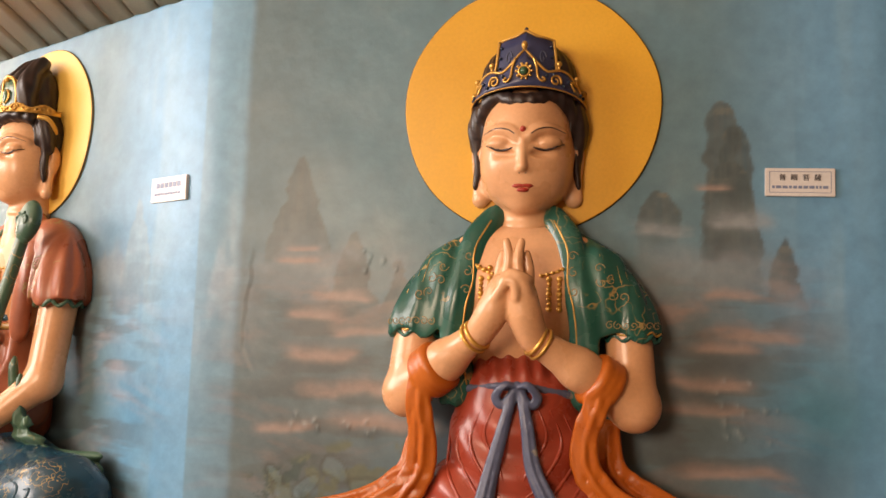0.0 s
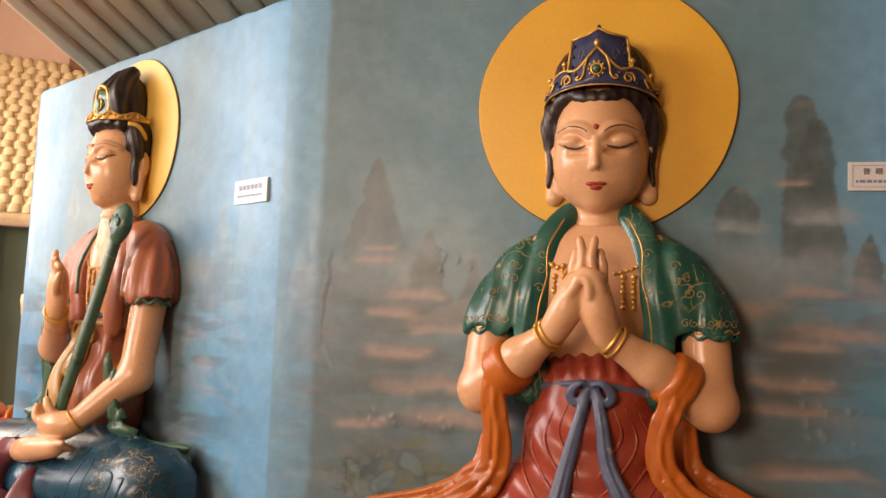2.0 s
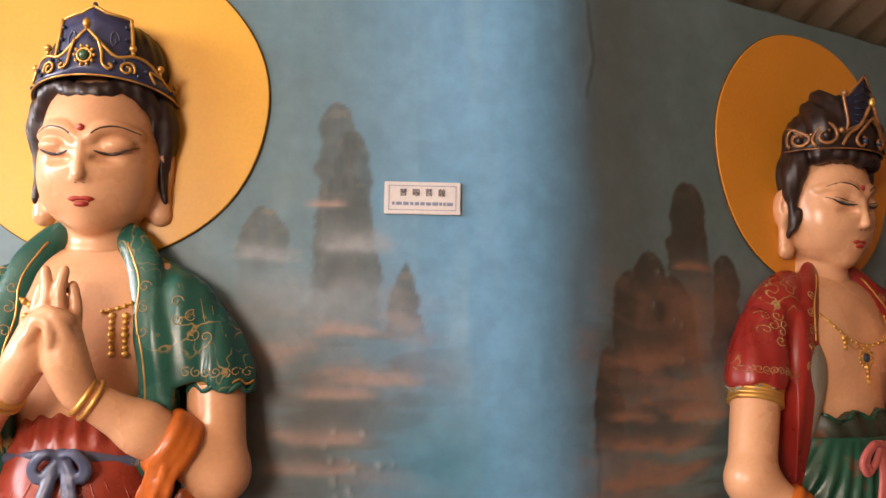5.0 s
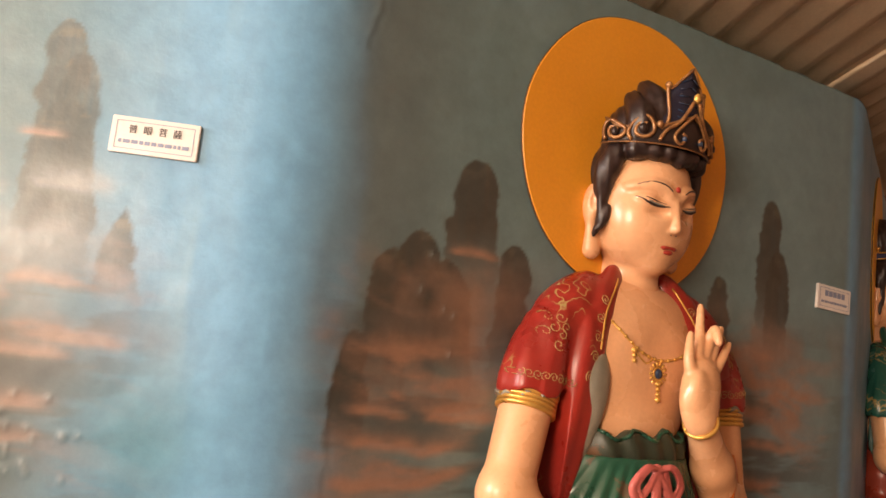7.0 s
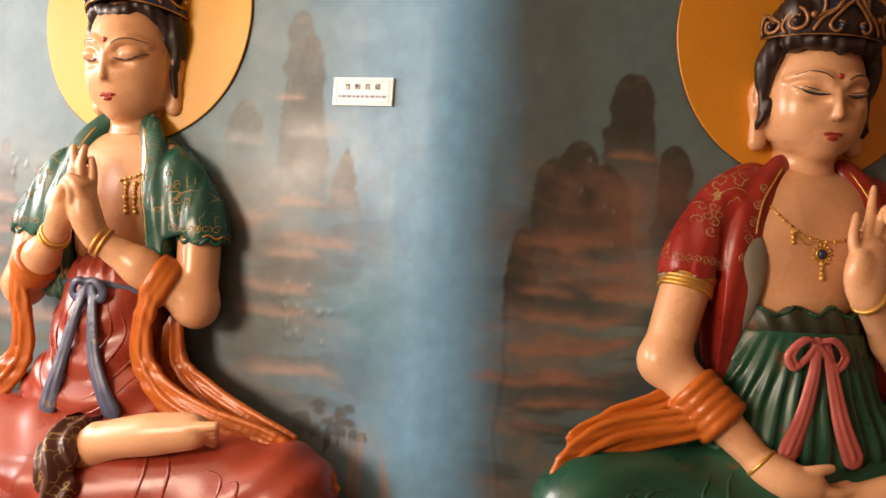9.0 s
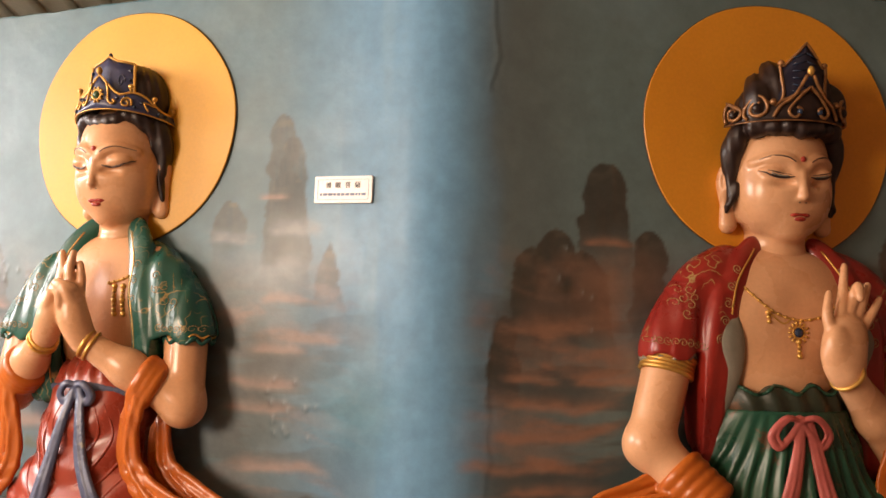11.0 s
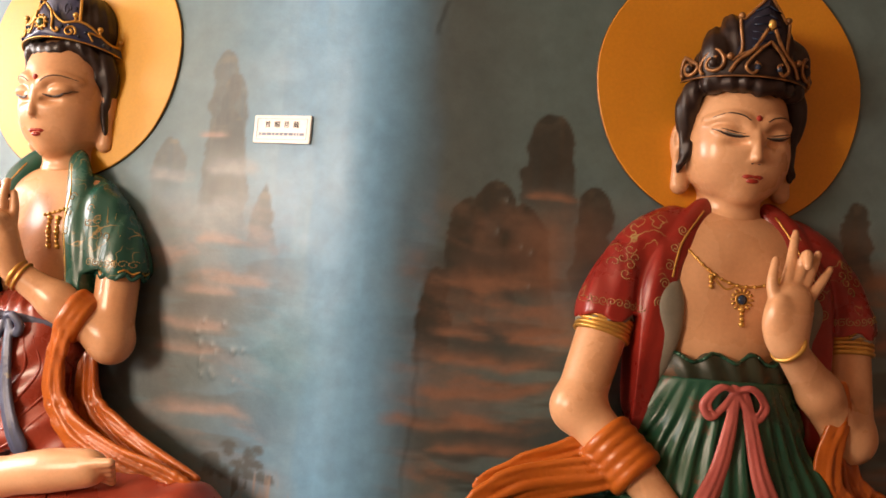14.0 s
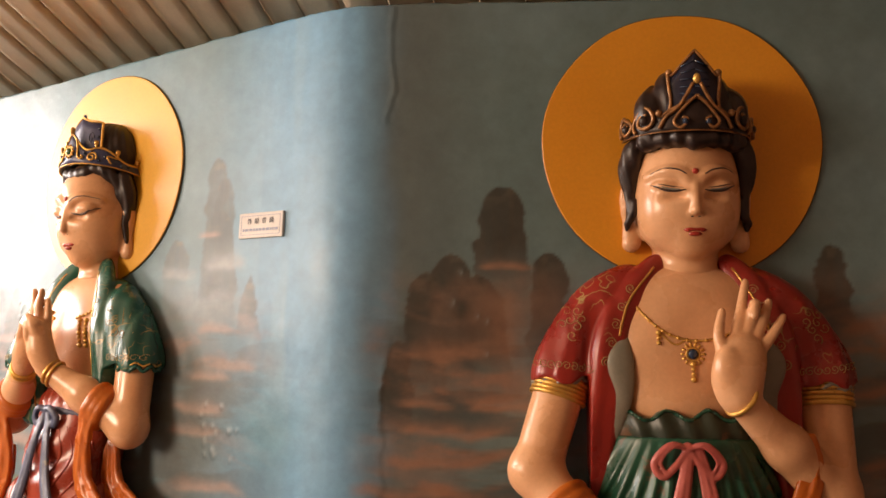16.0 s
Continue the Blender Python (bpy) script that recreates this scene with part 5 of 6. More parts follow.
def sleeve(c, points, radii, folds=7, amp=0.004):
    c.rope(points, radii, 0.02)
    p = np.array(points)
    lo, hi = p.min(0) - max(radii), p.max(0) + max(radii)
    ax, ad = p[-1][0], p[-1][1]
    c.ripple(lambda X, D, Z: amp * np.sin(np.arctan2(X - ax, D - ad + 0.02) * folds) * np.clip((hi[2] - 0.06 - Z) * 9, 0, 1), lo, hi)


def frill(fig, c, centre, axis, ra, material, amp=0.006, r=0.006, squash=0.9, waves=9):
    """The wavy open edge of a sleeve."""
    ax = Vector(axis).normalized()
    s1 = ax.orthogonal().normalized()
    s2 = ax.cross(s1)
    pts = []
    for i in range(73):
        w = 2 * math.pi * i / 72
        q = ra * (1 + 0.04 * math.sin(waves * w))
        p = Vector(centre) + q * (math.cos(w) * s1 + squash * math.sin(w) * s2) + ax * amp * math.sin(waves * w + 1)
        pts.append(tuple(p))
    fig.tube(pts, r, material, smooth=False)


def pleats(c, pts, rad, flat=0.7, count=5):
    """A hanging scarf as a sheaf of narrow folds of uneven depth."""
    p = spline(pts)
    rr = 0.9 * np.interp(np.linspace(0, 1, len(p)), np.linspace(0, 1, len(rad)), rad)
    t = np.gradient(p, axis=0)
    side = np.stack([t[:, 2], 0 * t[:, 1], -t[:, 0]], 1)
    side /= np.linalg.norm(side, axis=1)[:, None] + 1e-9
    c.rope(pts, [r * 0.72 for r in rad], 0.006, flat=flat * 0.6)
    for k in range(count):
        f = -0.92 + 1.84 * k / (count - 1)
        wave = f + 0.07 * np.sin(np.linspace(0, 5, len(p)) + 1.9 * k)
        out = np.sqrt(np.clip(1.05 - wave**2, 0.03, 1)) * rr * flat * (0.55 if k % 2 else 0.72)
        line = p + side * (wave * rr)[:, None] + np.stack([0 * out, out, 0 * out], 1)
        thin = rr * (0.17 if k % 2 else 0.22)
        for i in range(0, len(p) - 1):
            c.limb(line[i], line[i + 1], thin[i], thin[i + 1], 0.0045)


def necklace(fig, c, line, drops, material=GOLD, r=0.0026):
    fig.drape(c, line, r, material, lift=0.001)
    pts = spline([(x, 0, z) for x, z in line], 6)
    for x, _, z in pts[::2]:
        d = c.front(x, z)
        if d is not None:
            fig.bead((x, d + 0.002, z), 0.0042, material)
    for x, z, n in drops:
        for i in range(n):
            d = c.front(x, z - 0.0105 * i)
            if d is not None:
                fig.bead((x, d + 0.002, z - 0.0105 * i), 0.0052 if i % 3 else 0.0066, material)


# ---------------------------------------------------------------- statue with joined palms
def statue_joined_palms():
    fig = Figure()
    # chest, arms and palms
    c = Clay((-0.33, -0.02, 1.24), (0.33, 0.28, 1.76), 0.0040)
    c.ball((0, 0.025, 1.60), (0.155, 0.082, 0.135), 0)
    c.ball((0, 0.02, 1.48), (0.135, 0.085, 0.13), 0.05)
    c.limb((-0.125, 0.03, 1.658), (0.125, 0.03, 1.658), 0.042, 0.042, 0.05)
    for q in (-1, 1):
        c.ball((0.065 * q, 0.075, 1.585), (0.06, 0.032, 0.05), 0.04)
    bust = copy_clay(c)
    joints = {-1: ((-0.222, 0.052, 1.53), (-0.241, 0.080, 1.362), (-0.074, 0.178, 1.488)), 1: ((0.222, 0.052, 1.53), (0.238, 0.080, 1.350), (0.034, 0.180, 1.480))}
    for q, (up, el, wr) in joints.items():
        c.limb(up, el, 0.050, 0.047, 0.02)
        c.ball((el[0], el[1], el[2] - 0.006), (0.049, 0.047, 0.048), 0.02)
        mid = tuple(el[i] * 0.45 + wr[i] * 0.55 for i in range(3))
        c.limb(el, mid, 0.046, 0.041, 0.02)
        c.limb(mid, wr, 0.041, 0.027, 0.02)
    # hands
    c.rope([(-0.072, 0.180, 1.492), (-0.045, 0.195, 1.535), (-0.026, 0.200, 1.588)], [0.025, 0.028, 0.021], 0.012)
    c.rope([(0.034, 0.182, 1.484), (0.018, 0.198, 1.530), (0.010, 0.203, 1.585)], [0.025, 0.030, 0.023], 0.012)
    finger(c, [(-0.024, 0.200, 1.59), (-0.014, 0.205, 1.635), (-0.020, 0.203, 1.676)])
    finger(c, [(0.010, 0.203, 1.59), (0.004, 0.205, 1.635), (0.011, 0.203, 1.676)])
    finger(c, [(-0.036, 0.190, 1.585), (-0.034, 0.190, 1.62), (-0.028, 0.190, 1.653)], 0.0095, 0.006)
    finger(c, [(0.026, 0.190, 1.585), (0.026, 0.190, 1.62), (0.020, 0.190, 1.653)], 0.0095, 0.006)
    finger(c, [(-0.032, 0.210, 1.585), (-0.010, 0.226, 1.605), (0.014, 0.228, 1.600), (0.028, 0.216, 1.595)], 0.0105, 0.008)
    finger(c, [(-0.028, 0.212, 1.570), (-0.020, 0.228, 1.592), (0.000, 0.234, 1.588), (0.004, 0.232, 1.556)], 0.010, 0.0072)
    finger(c, [(0.030, 0.205, 1.55), (0.022, 0.226, 1.578), (0.006, 0.233, 1.602)], 0.011, 0.0075)
    finger(c, [(-0.052, 0.205, 1.535), (-0.036, 0.222, 1.562), (-0.018, 0.230, 1.590)], 0.011, 0.0075)
    fig.clay(c, SKIN)
    for q in (-1, 1):
        _, el, wr = joints[q]
        ax = np.array(wr) - np.array(el)
        at = np.array(el) + ax * 0.97
        fig.ring(at, ax, 0.031, 0.0048, GOLD)
        fig.ring(at - ax * 0.055, ax, 0.033, 0.0040, GOLD)
    necklace(fig, bust, [(-0.105, 1.640), (-0.075, 1.622), (-0.05, 1.612)], [(-0.082, 1.605, 8), (-0.063, 1.605, 9)])
    necklace(fig, bust, [(0.105, 1.640), (0.08, 1.622), (0.045, 1.612)], [(0.062, 1.605, 7), (0.083, 1.605, 7)])
    for x, z in ((-0.076, 1.624), (-0.064, 1.628), (-0.088, 1.630)):
        d = bust.front(x, z)
        fig.bead((x, d + 0.002, z), 0.0062, GOLD)
    # jacket
    j = Clay((-0.36, -0.02, 1.30), (0.36, 0.19, 1.78), 0.0046)
    for q in (-1, 1):
        sleeve(j, [(0.095 * q, 0.022, 1.682), (0.146 * q, 0.034, 1.632), (0.194 * q, 0.044, 1.570), (0.230 * q, 0.052, 1.490)], [0.033, 0.045, 0.053, 0.060], 7, 0.0026)
        j.rope([(0.058 * q, 0.035, 1.755), (0.098 * q, 0.070, 1.690), (0.120 * q, 0.093, 1.600), (0.140 * q, 0.098, 1.545), (0.148 * q, 0.090, 1.46), (0.135 * q, 0.085, 1.37)], [0.018, 0.024, 0.026, 0.030, 0.034, 0.036], 0.012, flat=0.6)
        j.rope([(0.165 * q, 0.055, 1.64), (0.175 * q, 0.060, 1.52), (0.170 * q, 0.058, 1.38)], [0.04, 0.045, 0.045], 0.02)
        j.trim(lambda X, D, Z: np.where(np.abs(X) > 0.168, 1.487 + 0.010 * np.sin(X * 70) + 0.10 * np.clip(0.20 - np.abs(X), 0, 1) - Z, -1) + 0 * D, (min(0.165 * q, 0.36 * q), -0.02, 1.30), (max(0.165 * q, 0.36 * q), 0.19, 1.55))
        j.ripple(lambda X, D, Z: 0.0020 * np.sin((np.abs(X) - 0.5 * (1.7 - Z) * 0.35) * 130), (min(0.13 * q, 0.22 * q), -0.02, 1.33), (max(0.13 * q, 0.22 * q), 0.19, 1.70))
    fig.clay(j, GREEN)
    for q in (-1, 1):
        fig.drape(j, [(0.068 * q, 1.735), (0.098 * q, 1.67), (0.100 * q, 1.60), (0.114 * q, 1.54), (0.120 * q, 1.46), (0.108 * q, 1.38)], 0.0019, GOLD)
        frill(fig, j, (0.230 * q, 0.052, 1.486), (0, 0, 1), 0.061, GREEN, 0.006, 0.005)
        frill(fig, j, (0.229 * q, 0.052, 1.496), (0, 0, 1), 0.0635, GOLD, 0.004, 0.0022)
        for k in range(5):
            x = q * (0.165 + 0.018 * k)
            fig.drape(j, [(x, 1.66 - 0.012 * k), (x + 0.010 * q, 1.62 - 0.012 * k)], [0.0005, 0.0022, 0.0005], GOLD)
        for k in range(7):
            fig.drape(j, curl(q * (0.187 + 0.016 * k), 1.512, 0.009, 1.2, 1.0 + k, q), 0.0010, GOLD_PAINT, sides=5)
        for k, (x, z) in enumerate(((0.165, 1.63), (0.19, 1.605), (0.17, 1.60), (0.195, 1.575), (0.215, 1.57), (0.11, 1.655), (0.112, 1.62), (0.113, 1.58))):
            fig.drape(j, curl(q * x, z, 0.0115, 1.1, k * 1.3, q), 0.0011, GOLD_PAINT, sides=5)
    # skirt over the body
    r = Clay((-0.26, -0.02, 0.98), (0.26, 0.24, 1.50), 0.0048)
    r.ball((0, 0.045, 1.385), (0.125, 0.088, 0.075), 0)
    r.ball((0, 0.050, 1.27), (0.150, 0.108, 0.135), 0.05)
    r.ball((0, 0.065, 1.12), (0.225, 0.115, 0.12), 0.06)
    r.ripple(lambda X, D, Z: 0.0048 * np.sin(70 * (np.sqrt((X * 1.25) ** 2 + (Z - 1.405) ** 2))) * np.clip((1.375 - Z) * 9, 0, 1), (-0.26, -0.02, 0.98), (0.26, 0.24, 1.50))
    r.ripple(lambda X, D, Z: 0.004 * np.sin(X * 190 + Z * 30) * np.clip((Z - 1.385) * 40, 0, 1), (-0.26, -0.02, 1.38), (0.26, 0.24, 1.50))
    fig.clay(r, RED)
    for q in (-1, 1):
        for k in range(4):
            a = 0.045 + 0.030 * k
            fig.drape(r, [(q * a * 0.9, 1.352 - 0.01 * k), (q * (a + 0.018), 1.28 - 0.016 * k), (q * a * 0.62, 1.215 - 0.03 * k), (q * 0.02, 1.195 - 0.035 * k)], [0.001, 0.0045, 0.0042, 0.001], RED, lift=-0.001)
    bow(fig, r, 0.002, 1.381, SASH, [[(-0.004, 1.375), (-0.022, 1.30), (-0.045, 1.21), (-0.058, 1.15), (-0.072, 1.098)], [(0.010, 1.375), (0.026, 1.30), (0.040, 1.22), (0.075, 1.15), (0.098, 1.105)]], 0.044, 0.0135, [(-0.11, 1.372), (0, 1.381), (0.11, 1.366)])
    leg = legs(fig, RED, BROWN, 0.99)
    # bare foot on the thigh and the dark hem at the ankle
    f = Clay((-0.02, 0.12, 0.96), (0.48, 0.34, 1.19), 0.004)
    f.rope([(0.06, 0.235, 1.020), (0.14, 0.250, 1.062), (0.25, 0.248, 1.090), (0.35, 0.240, 1.108)], [0.038, 0.036, 0.040, 0.033], 0.01)
    f.ball((0.125, 0.255, 1.075), (0.028, 0.024, 0.024), 0.015)
    for k in range(5):
        f.limb((0.35, 0.262 - 0.011 * k, 1.118 - 0.006 * k), (0.408 - 0.008 * k, 0.258 - 0.013 * k, 1.128 - 0.012 * k), 0.013, 0.009, 0.006)
    fig.clay(f, SKIN)
    h = Clay((-0.10, 0.10, 0.84), (0.20, 0.38, 1.10), 0.0045)
    h.rope([(0.045, 0.19, 1.075), (0.055, 0.285, 1.035), (0.065, 0.295, 0.96), (0.075, 0.26, 0.89)], [0.034, 0.038, 0.038, 0.034], 0.01)
    h.ripple(lambda X, D, Z: 0.006 * np.sin(X * 150 + 3 * np.sin(Z * 30)), (-0.10, 0.10, 0.84), (0.20, 0.38, 1.10))
    fig.clay(h, BROWN)
    # long orange scarf over the forearms
    o = Clay((-0.66, -0.02, 0.90), (0.66, 0.24, 1.50), 0.0048)
    for pts, rad in (
        ([(-0.196, 0.145, 1.425), (-0.205, 0.140, 1.36), (-0.195, 0.125, 1.27), (-0.205, 0.12, 1.19), (-0.265, 0.125, 1.125), (-0.37, 0.13, 1.085), (-0.50, 0.13, 1.055), (-0.62, 0.10, 1.00)], [0.017, 0.024, 0.030, 0.034, 0.036, 0.036, 0.04, 0.03]),
        ([(-0.215, 0.09, 1.27), (-0.235, 0.09, 1.19), (-0.33, 0.10, 1.125), (-0.48, 0.11, 1.085)], [0.016, 0.026, 0.03, 0.03]),
        ([(0.180, 0.150, 1.425), (0.166, 0.150, 1.36), (0.140, 0.135, 1.28), (0.150, 0.130, 1.21), (0.215, 0.130, 1.145), (0.33, 0.135, 1.10), (0.47, 0.135, 1.065), (0.60, 0.11, 1.00)], [0.016, 0.024, 0.026, 0.030, 0.034, 0.036, 0.04, 0.03]),
        ([(0.190, 0.085, 1.31), (0.185, 0.080, 1.28), (0.195, 0.075, 1.21), (0.26, 0.08, 1.155), (0.36, 0.09, 1.11), (0.50, 0.10, 1.06)], [0.012, 0.024, 0.034, 0.042, 0.04, 0.036]),
    ):
        pleats(o, pts, rad)
    o.ripple(lambda X, D, Z: 0.0009 * np.sin(np.where(Z > 1.2, np.abs(X) * 230 + 4 * np.sin(Z * 14), (Z + 0.26 * np.abs(X)) * 190)) * np.clip(3.2 - np.abs(X - 0.05 * 0) * 4 - (Z - 1.2) * 2, 0.3, 1) * np.ones_like(D), (-0.66, -0.02, 0.90), (0.66, 0.24, 1.50))
    # cloth wrapped round each forearm
    for q, (cx, cd, cz) in ((-1, (-0.190, 0.115, 1.405)), (1, (0.185, 0.112, 1.392))):
        ax = np.array(joints[q][2]) - np.array(joints[q][1])
        ax /= np.linalg.norm(ax)
        for k, off in enumerate((-0.016, 0.0, 0.016)):
            cc = np.array(joints[q][1]) + ax * (0.088 + off)
            ring = []
            s1 = Vector(ax).orthogonal().normalized()
            s2 = Vector(ax).cross(s1)
            for w in np.linspace(0, 2 * math.pi, 17):
                ring.append(tuple(Vector(cc) + 0.0430 * (math.cos(w) * s1 + math.sin(w) * s2)))
            o.rope(ring, [0.0085, 0.0085], 0.009)
    fig.clay(o, ORANGE)
    fig.settle((1, 0.88, 1), (0, 0, 0))
    start = len(fig.v)
    head, T, R = build_head(fig, 0.004, 1.924, 1.0, style=1, w=0.985)
    fig.nod(start, 8.0, 0.02, 1.72, -0.024, 0.013)
    start = len(fig.v)
    build_hair(fig, T, R, 1.0, 1)
    crown_one(fig, T, 1.0)
    fig.nod(start, 2.0, 0.02, 1.90, -0.016, 0.006)
    return fig.place("statue", bay_pose(1), "seated painted statue, palms joined, green jacket, red skirt, blue crown")


# ---------------------------------------------------------------- statue with raised open palm
def statue_raised_palm():
    fig = Figure()
    S = 0.98
    c = Clay((-0.46, -0.02, 0.98), (0.42, 0.32, 1.74), 0.0044)
    c.ball((0.0, 0.035, 1.55), (0.19, 0.100, 0.16), 0)
    c.ball((-0.01, 0.035, 1.42), (0.155, 0.115, 0.13), 0.06)
    c.limb((-0.140, 0.028, 1.632), (0.155, 0.028, 1.632), 0.042, 0.042, 0.05)
    for q in (-1, 1):
        c.ball((0.075 * q, 0.095, 1.53), (0.075, 0.040, 0.06), 0.05)
    bust = copy_clay(c)
    A = ((-0.275, 0.055, 1.45), (-0.335, 0.085, 1.255), (-0.150, 0.205, 1.055))
    B = ((0.280, 0.055, 1.45), (0.280, 0.095, 1.225), (0.072, 0.205, 1.418))
    for up, el, wr in (A, B):
        c.limb(up, el, 0.056, 0.052, 0.02)
        c.ball(el, (0.055, 0.052, 0.055), 0.02)
        mid = tuple(el[i] * 0.5 + wr[i] * 0.5 for i in range(3))
        c.limb(el, mid, 0.052, 0.046, 0.02)
        c.limb(mid, wr, 0.046, 0.031, 0.02)
    # raised hand, palm outwards, leaning back to the shoulder
    lean = lambda pts: [(x + 0.06 * max(0, z - 1.43), d - 0.30 * max(0, z - 1.43), z) for x, d, z in pts]
    c.rope(lean([(0.070, 0.205, 1.425), (0.068, 0.210, 1.466), (0.080, 0.214, 1.512)]), [0.031, 0.037, 0.035], 0.015, flat=0.6)
    c.ball((0.048, 0.214, 1.485), (0.022, 0.016, 0.036), 0.012)
    finger(c, lean([(0.044, 0.220, 1.500), (0.030, 0.228, 1.545), (0.036, 0.236, 1.598)]), 0.0130, 0.0070)
    finger(c, lean([(0.064, 0.216, 1.535), (0.076, 0.222, 1.592), (0.088, 0.226, 1.662)]), 0.0125, 0.0070)
    finger(c, lean([(0.084, 0.216, 1.540), (0.098, 0.228, 1.585), (0.100, 0.250, 1.612), (0.094, 0.262, 1.585)]), 0.0120, 0.0075)
    finger(c, lean([(0.100, 0.214, 1.530), (0.120, 0.224, 1.578), (0.130, 0.240, 1.618)]), 0.0115, 0.0068)
    finger(c, lean([(0.110, 0.211, 1.510), (0.138, 0.220, 1.548), (0.160, 0.232, 1.588)]), 0.0110, 0.0062)
    # lower hand resting palm up in the lap
    c.rope([(-0.150, 0.205, 1.052), (-0.105, 0.235, 1.028), (-0.055, 0.250, 1.018)], [0.032, 0.034, 0.028], 0.015)
    for k in range(4):
        finger(c, [(-0.06, 0.262 - 0.014 * k, 1.020), (-0.015, 0.272 - 0.012 * k, 1.012), (0.035, 0.268 - 0.012 * k, 1.018 + 0.002 * k)], 0.0125, 0.008)
    finger(c, [(-0.095, 0.245, 1.045), (-0.055, 0.258, 1.056), (-0.020, 0.258, 1.062)], 0.0125, 0.008)
    # bare foot turned up on the thigh
    c.rope([(0.02, 0.250, 0.990), (0.11, 0.262, 1.010), (0.21, 0.245, 1.030)], [0.028, 0.036, 0.028], 0.010)
    for k in range(5):
        c.limb((0.205, 0.262 - 0.010 * k, 1.038 - 0.006 * k), (0.252 - 0.007 * k, 0.258 - 0.012 * k, 1.046 - 0.011 * k), 0.0115, 0.008, 0.005)
    fig.clay(c, SKIN)
    for up, el, wr in (A, B):
        ax = np.array(wr) - np.array(el)
        fig.ring(np.array(el) + ax * 0.985, ax, 0.0355, 0.0052, GOLD)
        ax2 = np.array(el) - np.array(up)
        for k in range(5):
            fig.ring(np.array(up) + ax2 * (0.02 + 0.045 * k), ax2, 0.0585, 0.0058 if k in (0, 4) else 0.0048, GOLD)
    line = [(-0.125, 1.618), (-0.095, 1.578), (-0.055, 1.548), (0.0, 1.536), (0.06, 1.548), (0.10, 1.58), (0.13, 1.62)]
    necklace(fig, bust, line, [(-0.078, 1.552, 3), (-0.008, 1.487, 4), (0.075, 1.552, 3)])
    fig.drape(bust, [(-0.078, 1.555), (-0.045, 1.528), (-0.02, 1.540)], 0.0022, GOLD)
    jx, jz = -0.008, 1.508
    jd = bust.front(jx, jz)
    fig.bead((jx, jd + 0.003, jz), (0.0105, 0.006, 0.0105), GEM_BLUE)
    fig.ring((jx, jd + 0.001, jz), (0, 1, 0), 0.0135, 0.0025, GOLD)
    for i in range(14):
        w = 2 * math.pi * i / 14
        fig.tube([(jx + 0.016 * math.cos(w), jd + 0.001, jz + 0.016 * math.sin(w)), (jx + 0.025 * math.cos(w), jd, jz + 0.025 * math.sin(w))], [0.0022, 0.0034], GOLD)
    # red jacket
    j = Clay((-0.42, -0.02, 1.14), (0.42, 0.21, 1.74), 0.0048)
    sleeve(j, [(-0.120, 0.026, 1.665), (-0.190, 0.040, 1.612), (-0.243, 0.048, 1.530), (-0.277, 0.056, 1.450)], [0.044, 0.054, 0.059, 0.063], 7, 0.0026)
    sleeve(j, [(0.134, 0.026, 1.660), (0.200, 0.040, 1.608), (0.250, 0.048, 1.530), (0.282, 0.056, 1.450)], [0.044, 0.054, 0.059, 0.063], 7, 0.0026)
    for q in (-1, 1):
        j.rope([(0.075 * q + 0.015, 0.04, 1.715), (0.118 * q + 0.01, 0.075, 1.655), (0.152 * q, 0.100, 1.585), (0.178 * q, 0.112, 1.525), (0.186 * q, 0.105, 1.44), (0.205 * q, 0.085, 1.32), (0.22 * q, 0.07, 1.20)], [0.018, 0.025, 0.027, 0.030, 0.034, 0.04, 0.04], 0.012, flat=0.6)
        j.rope([(0.21 * q, 0.05, 1.58), (0.22 * q, 0.055, 1.44), (0.235 * q, 0.05, 1.28)], [0.045, 0.05, 0.045], 0.02)
        j.trim(lambda X, D, Z: np.where(np.abs(X) > 0.222, 1.448 + 0.008 * np.sin(X * 75) + 0.08 * np.clip(0.25 - np.abs(X), 0, 1) - Z, -1) + 0 * D, (min(0.215 * q, 0.42 * q), -0.02, 1.14), (max(0.215 * q, 0.42 * q), 0.21, 1.50))
        j.ripple(lambda X, D, Z: 0.0020 * np.sin((np.abs(X) - 0.4 * (1.7 - Z) * 0.35) * 120), (min(0.15 * q, 0.26 * q), -0.02, 1.2), (max(0.15 * q, 0.26 * q), 0.21, 1.62))
    fig.clay(j, JACKET_RED)
    l = Clay((-0.24, 0.02, 1.26), (0.22, 0.2, 1.60), 0.0042)
    for q in (-1, 1):
        l.rope([(0.150 * q, 0.122, 1.540), (0.158 * q, 0.130, 1.49), (0.150 * q, 0.122, 1.43), (0.165 * q, 0.108, 1.36), (0.188 * q, 0.095, 1.29)], [0.010, 0.027, 0.018, 0.016, 0.006], 0.004, flat=0.45)
    fig.clay(l, LINING)
    for q in (-1, 1):
        frill(fig, j, (0.279 * q, 0.056, 1.447), (0.12 * q, 0, 1), 0.063, LINING, 0.006, 0.0048)
        fig.drape(j, [(0.085 * q + 0.01, 1.70), (0.13 * q, 1.63), (0.15 * q, 1.58), (0.158 * q, 1.545)], 0.0026, GOLD)
        for k in range(9):
            fig.drape(j, curl(q * (0.222 + 0.016 * k), 1.474 + 0.002 * k, 0.0095, 1.3, k, q), 0.0010, GOLD_PAINT, sides=5)
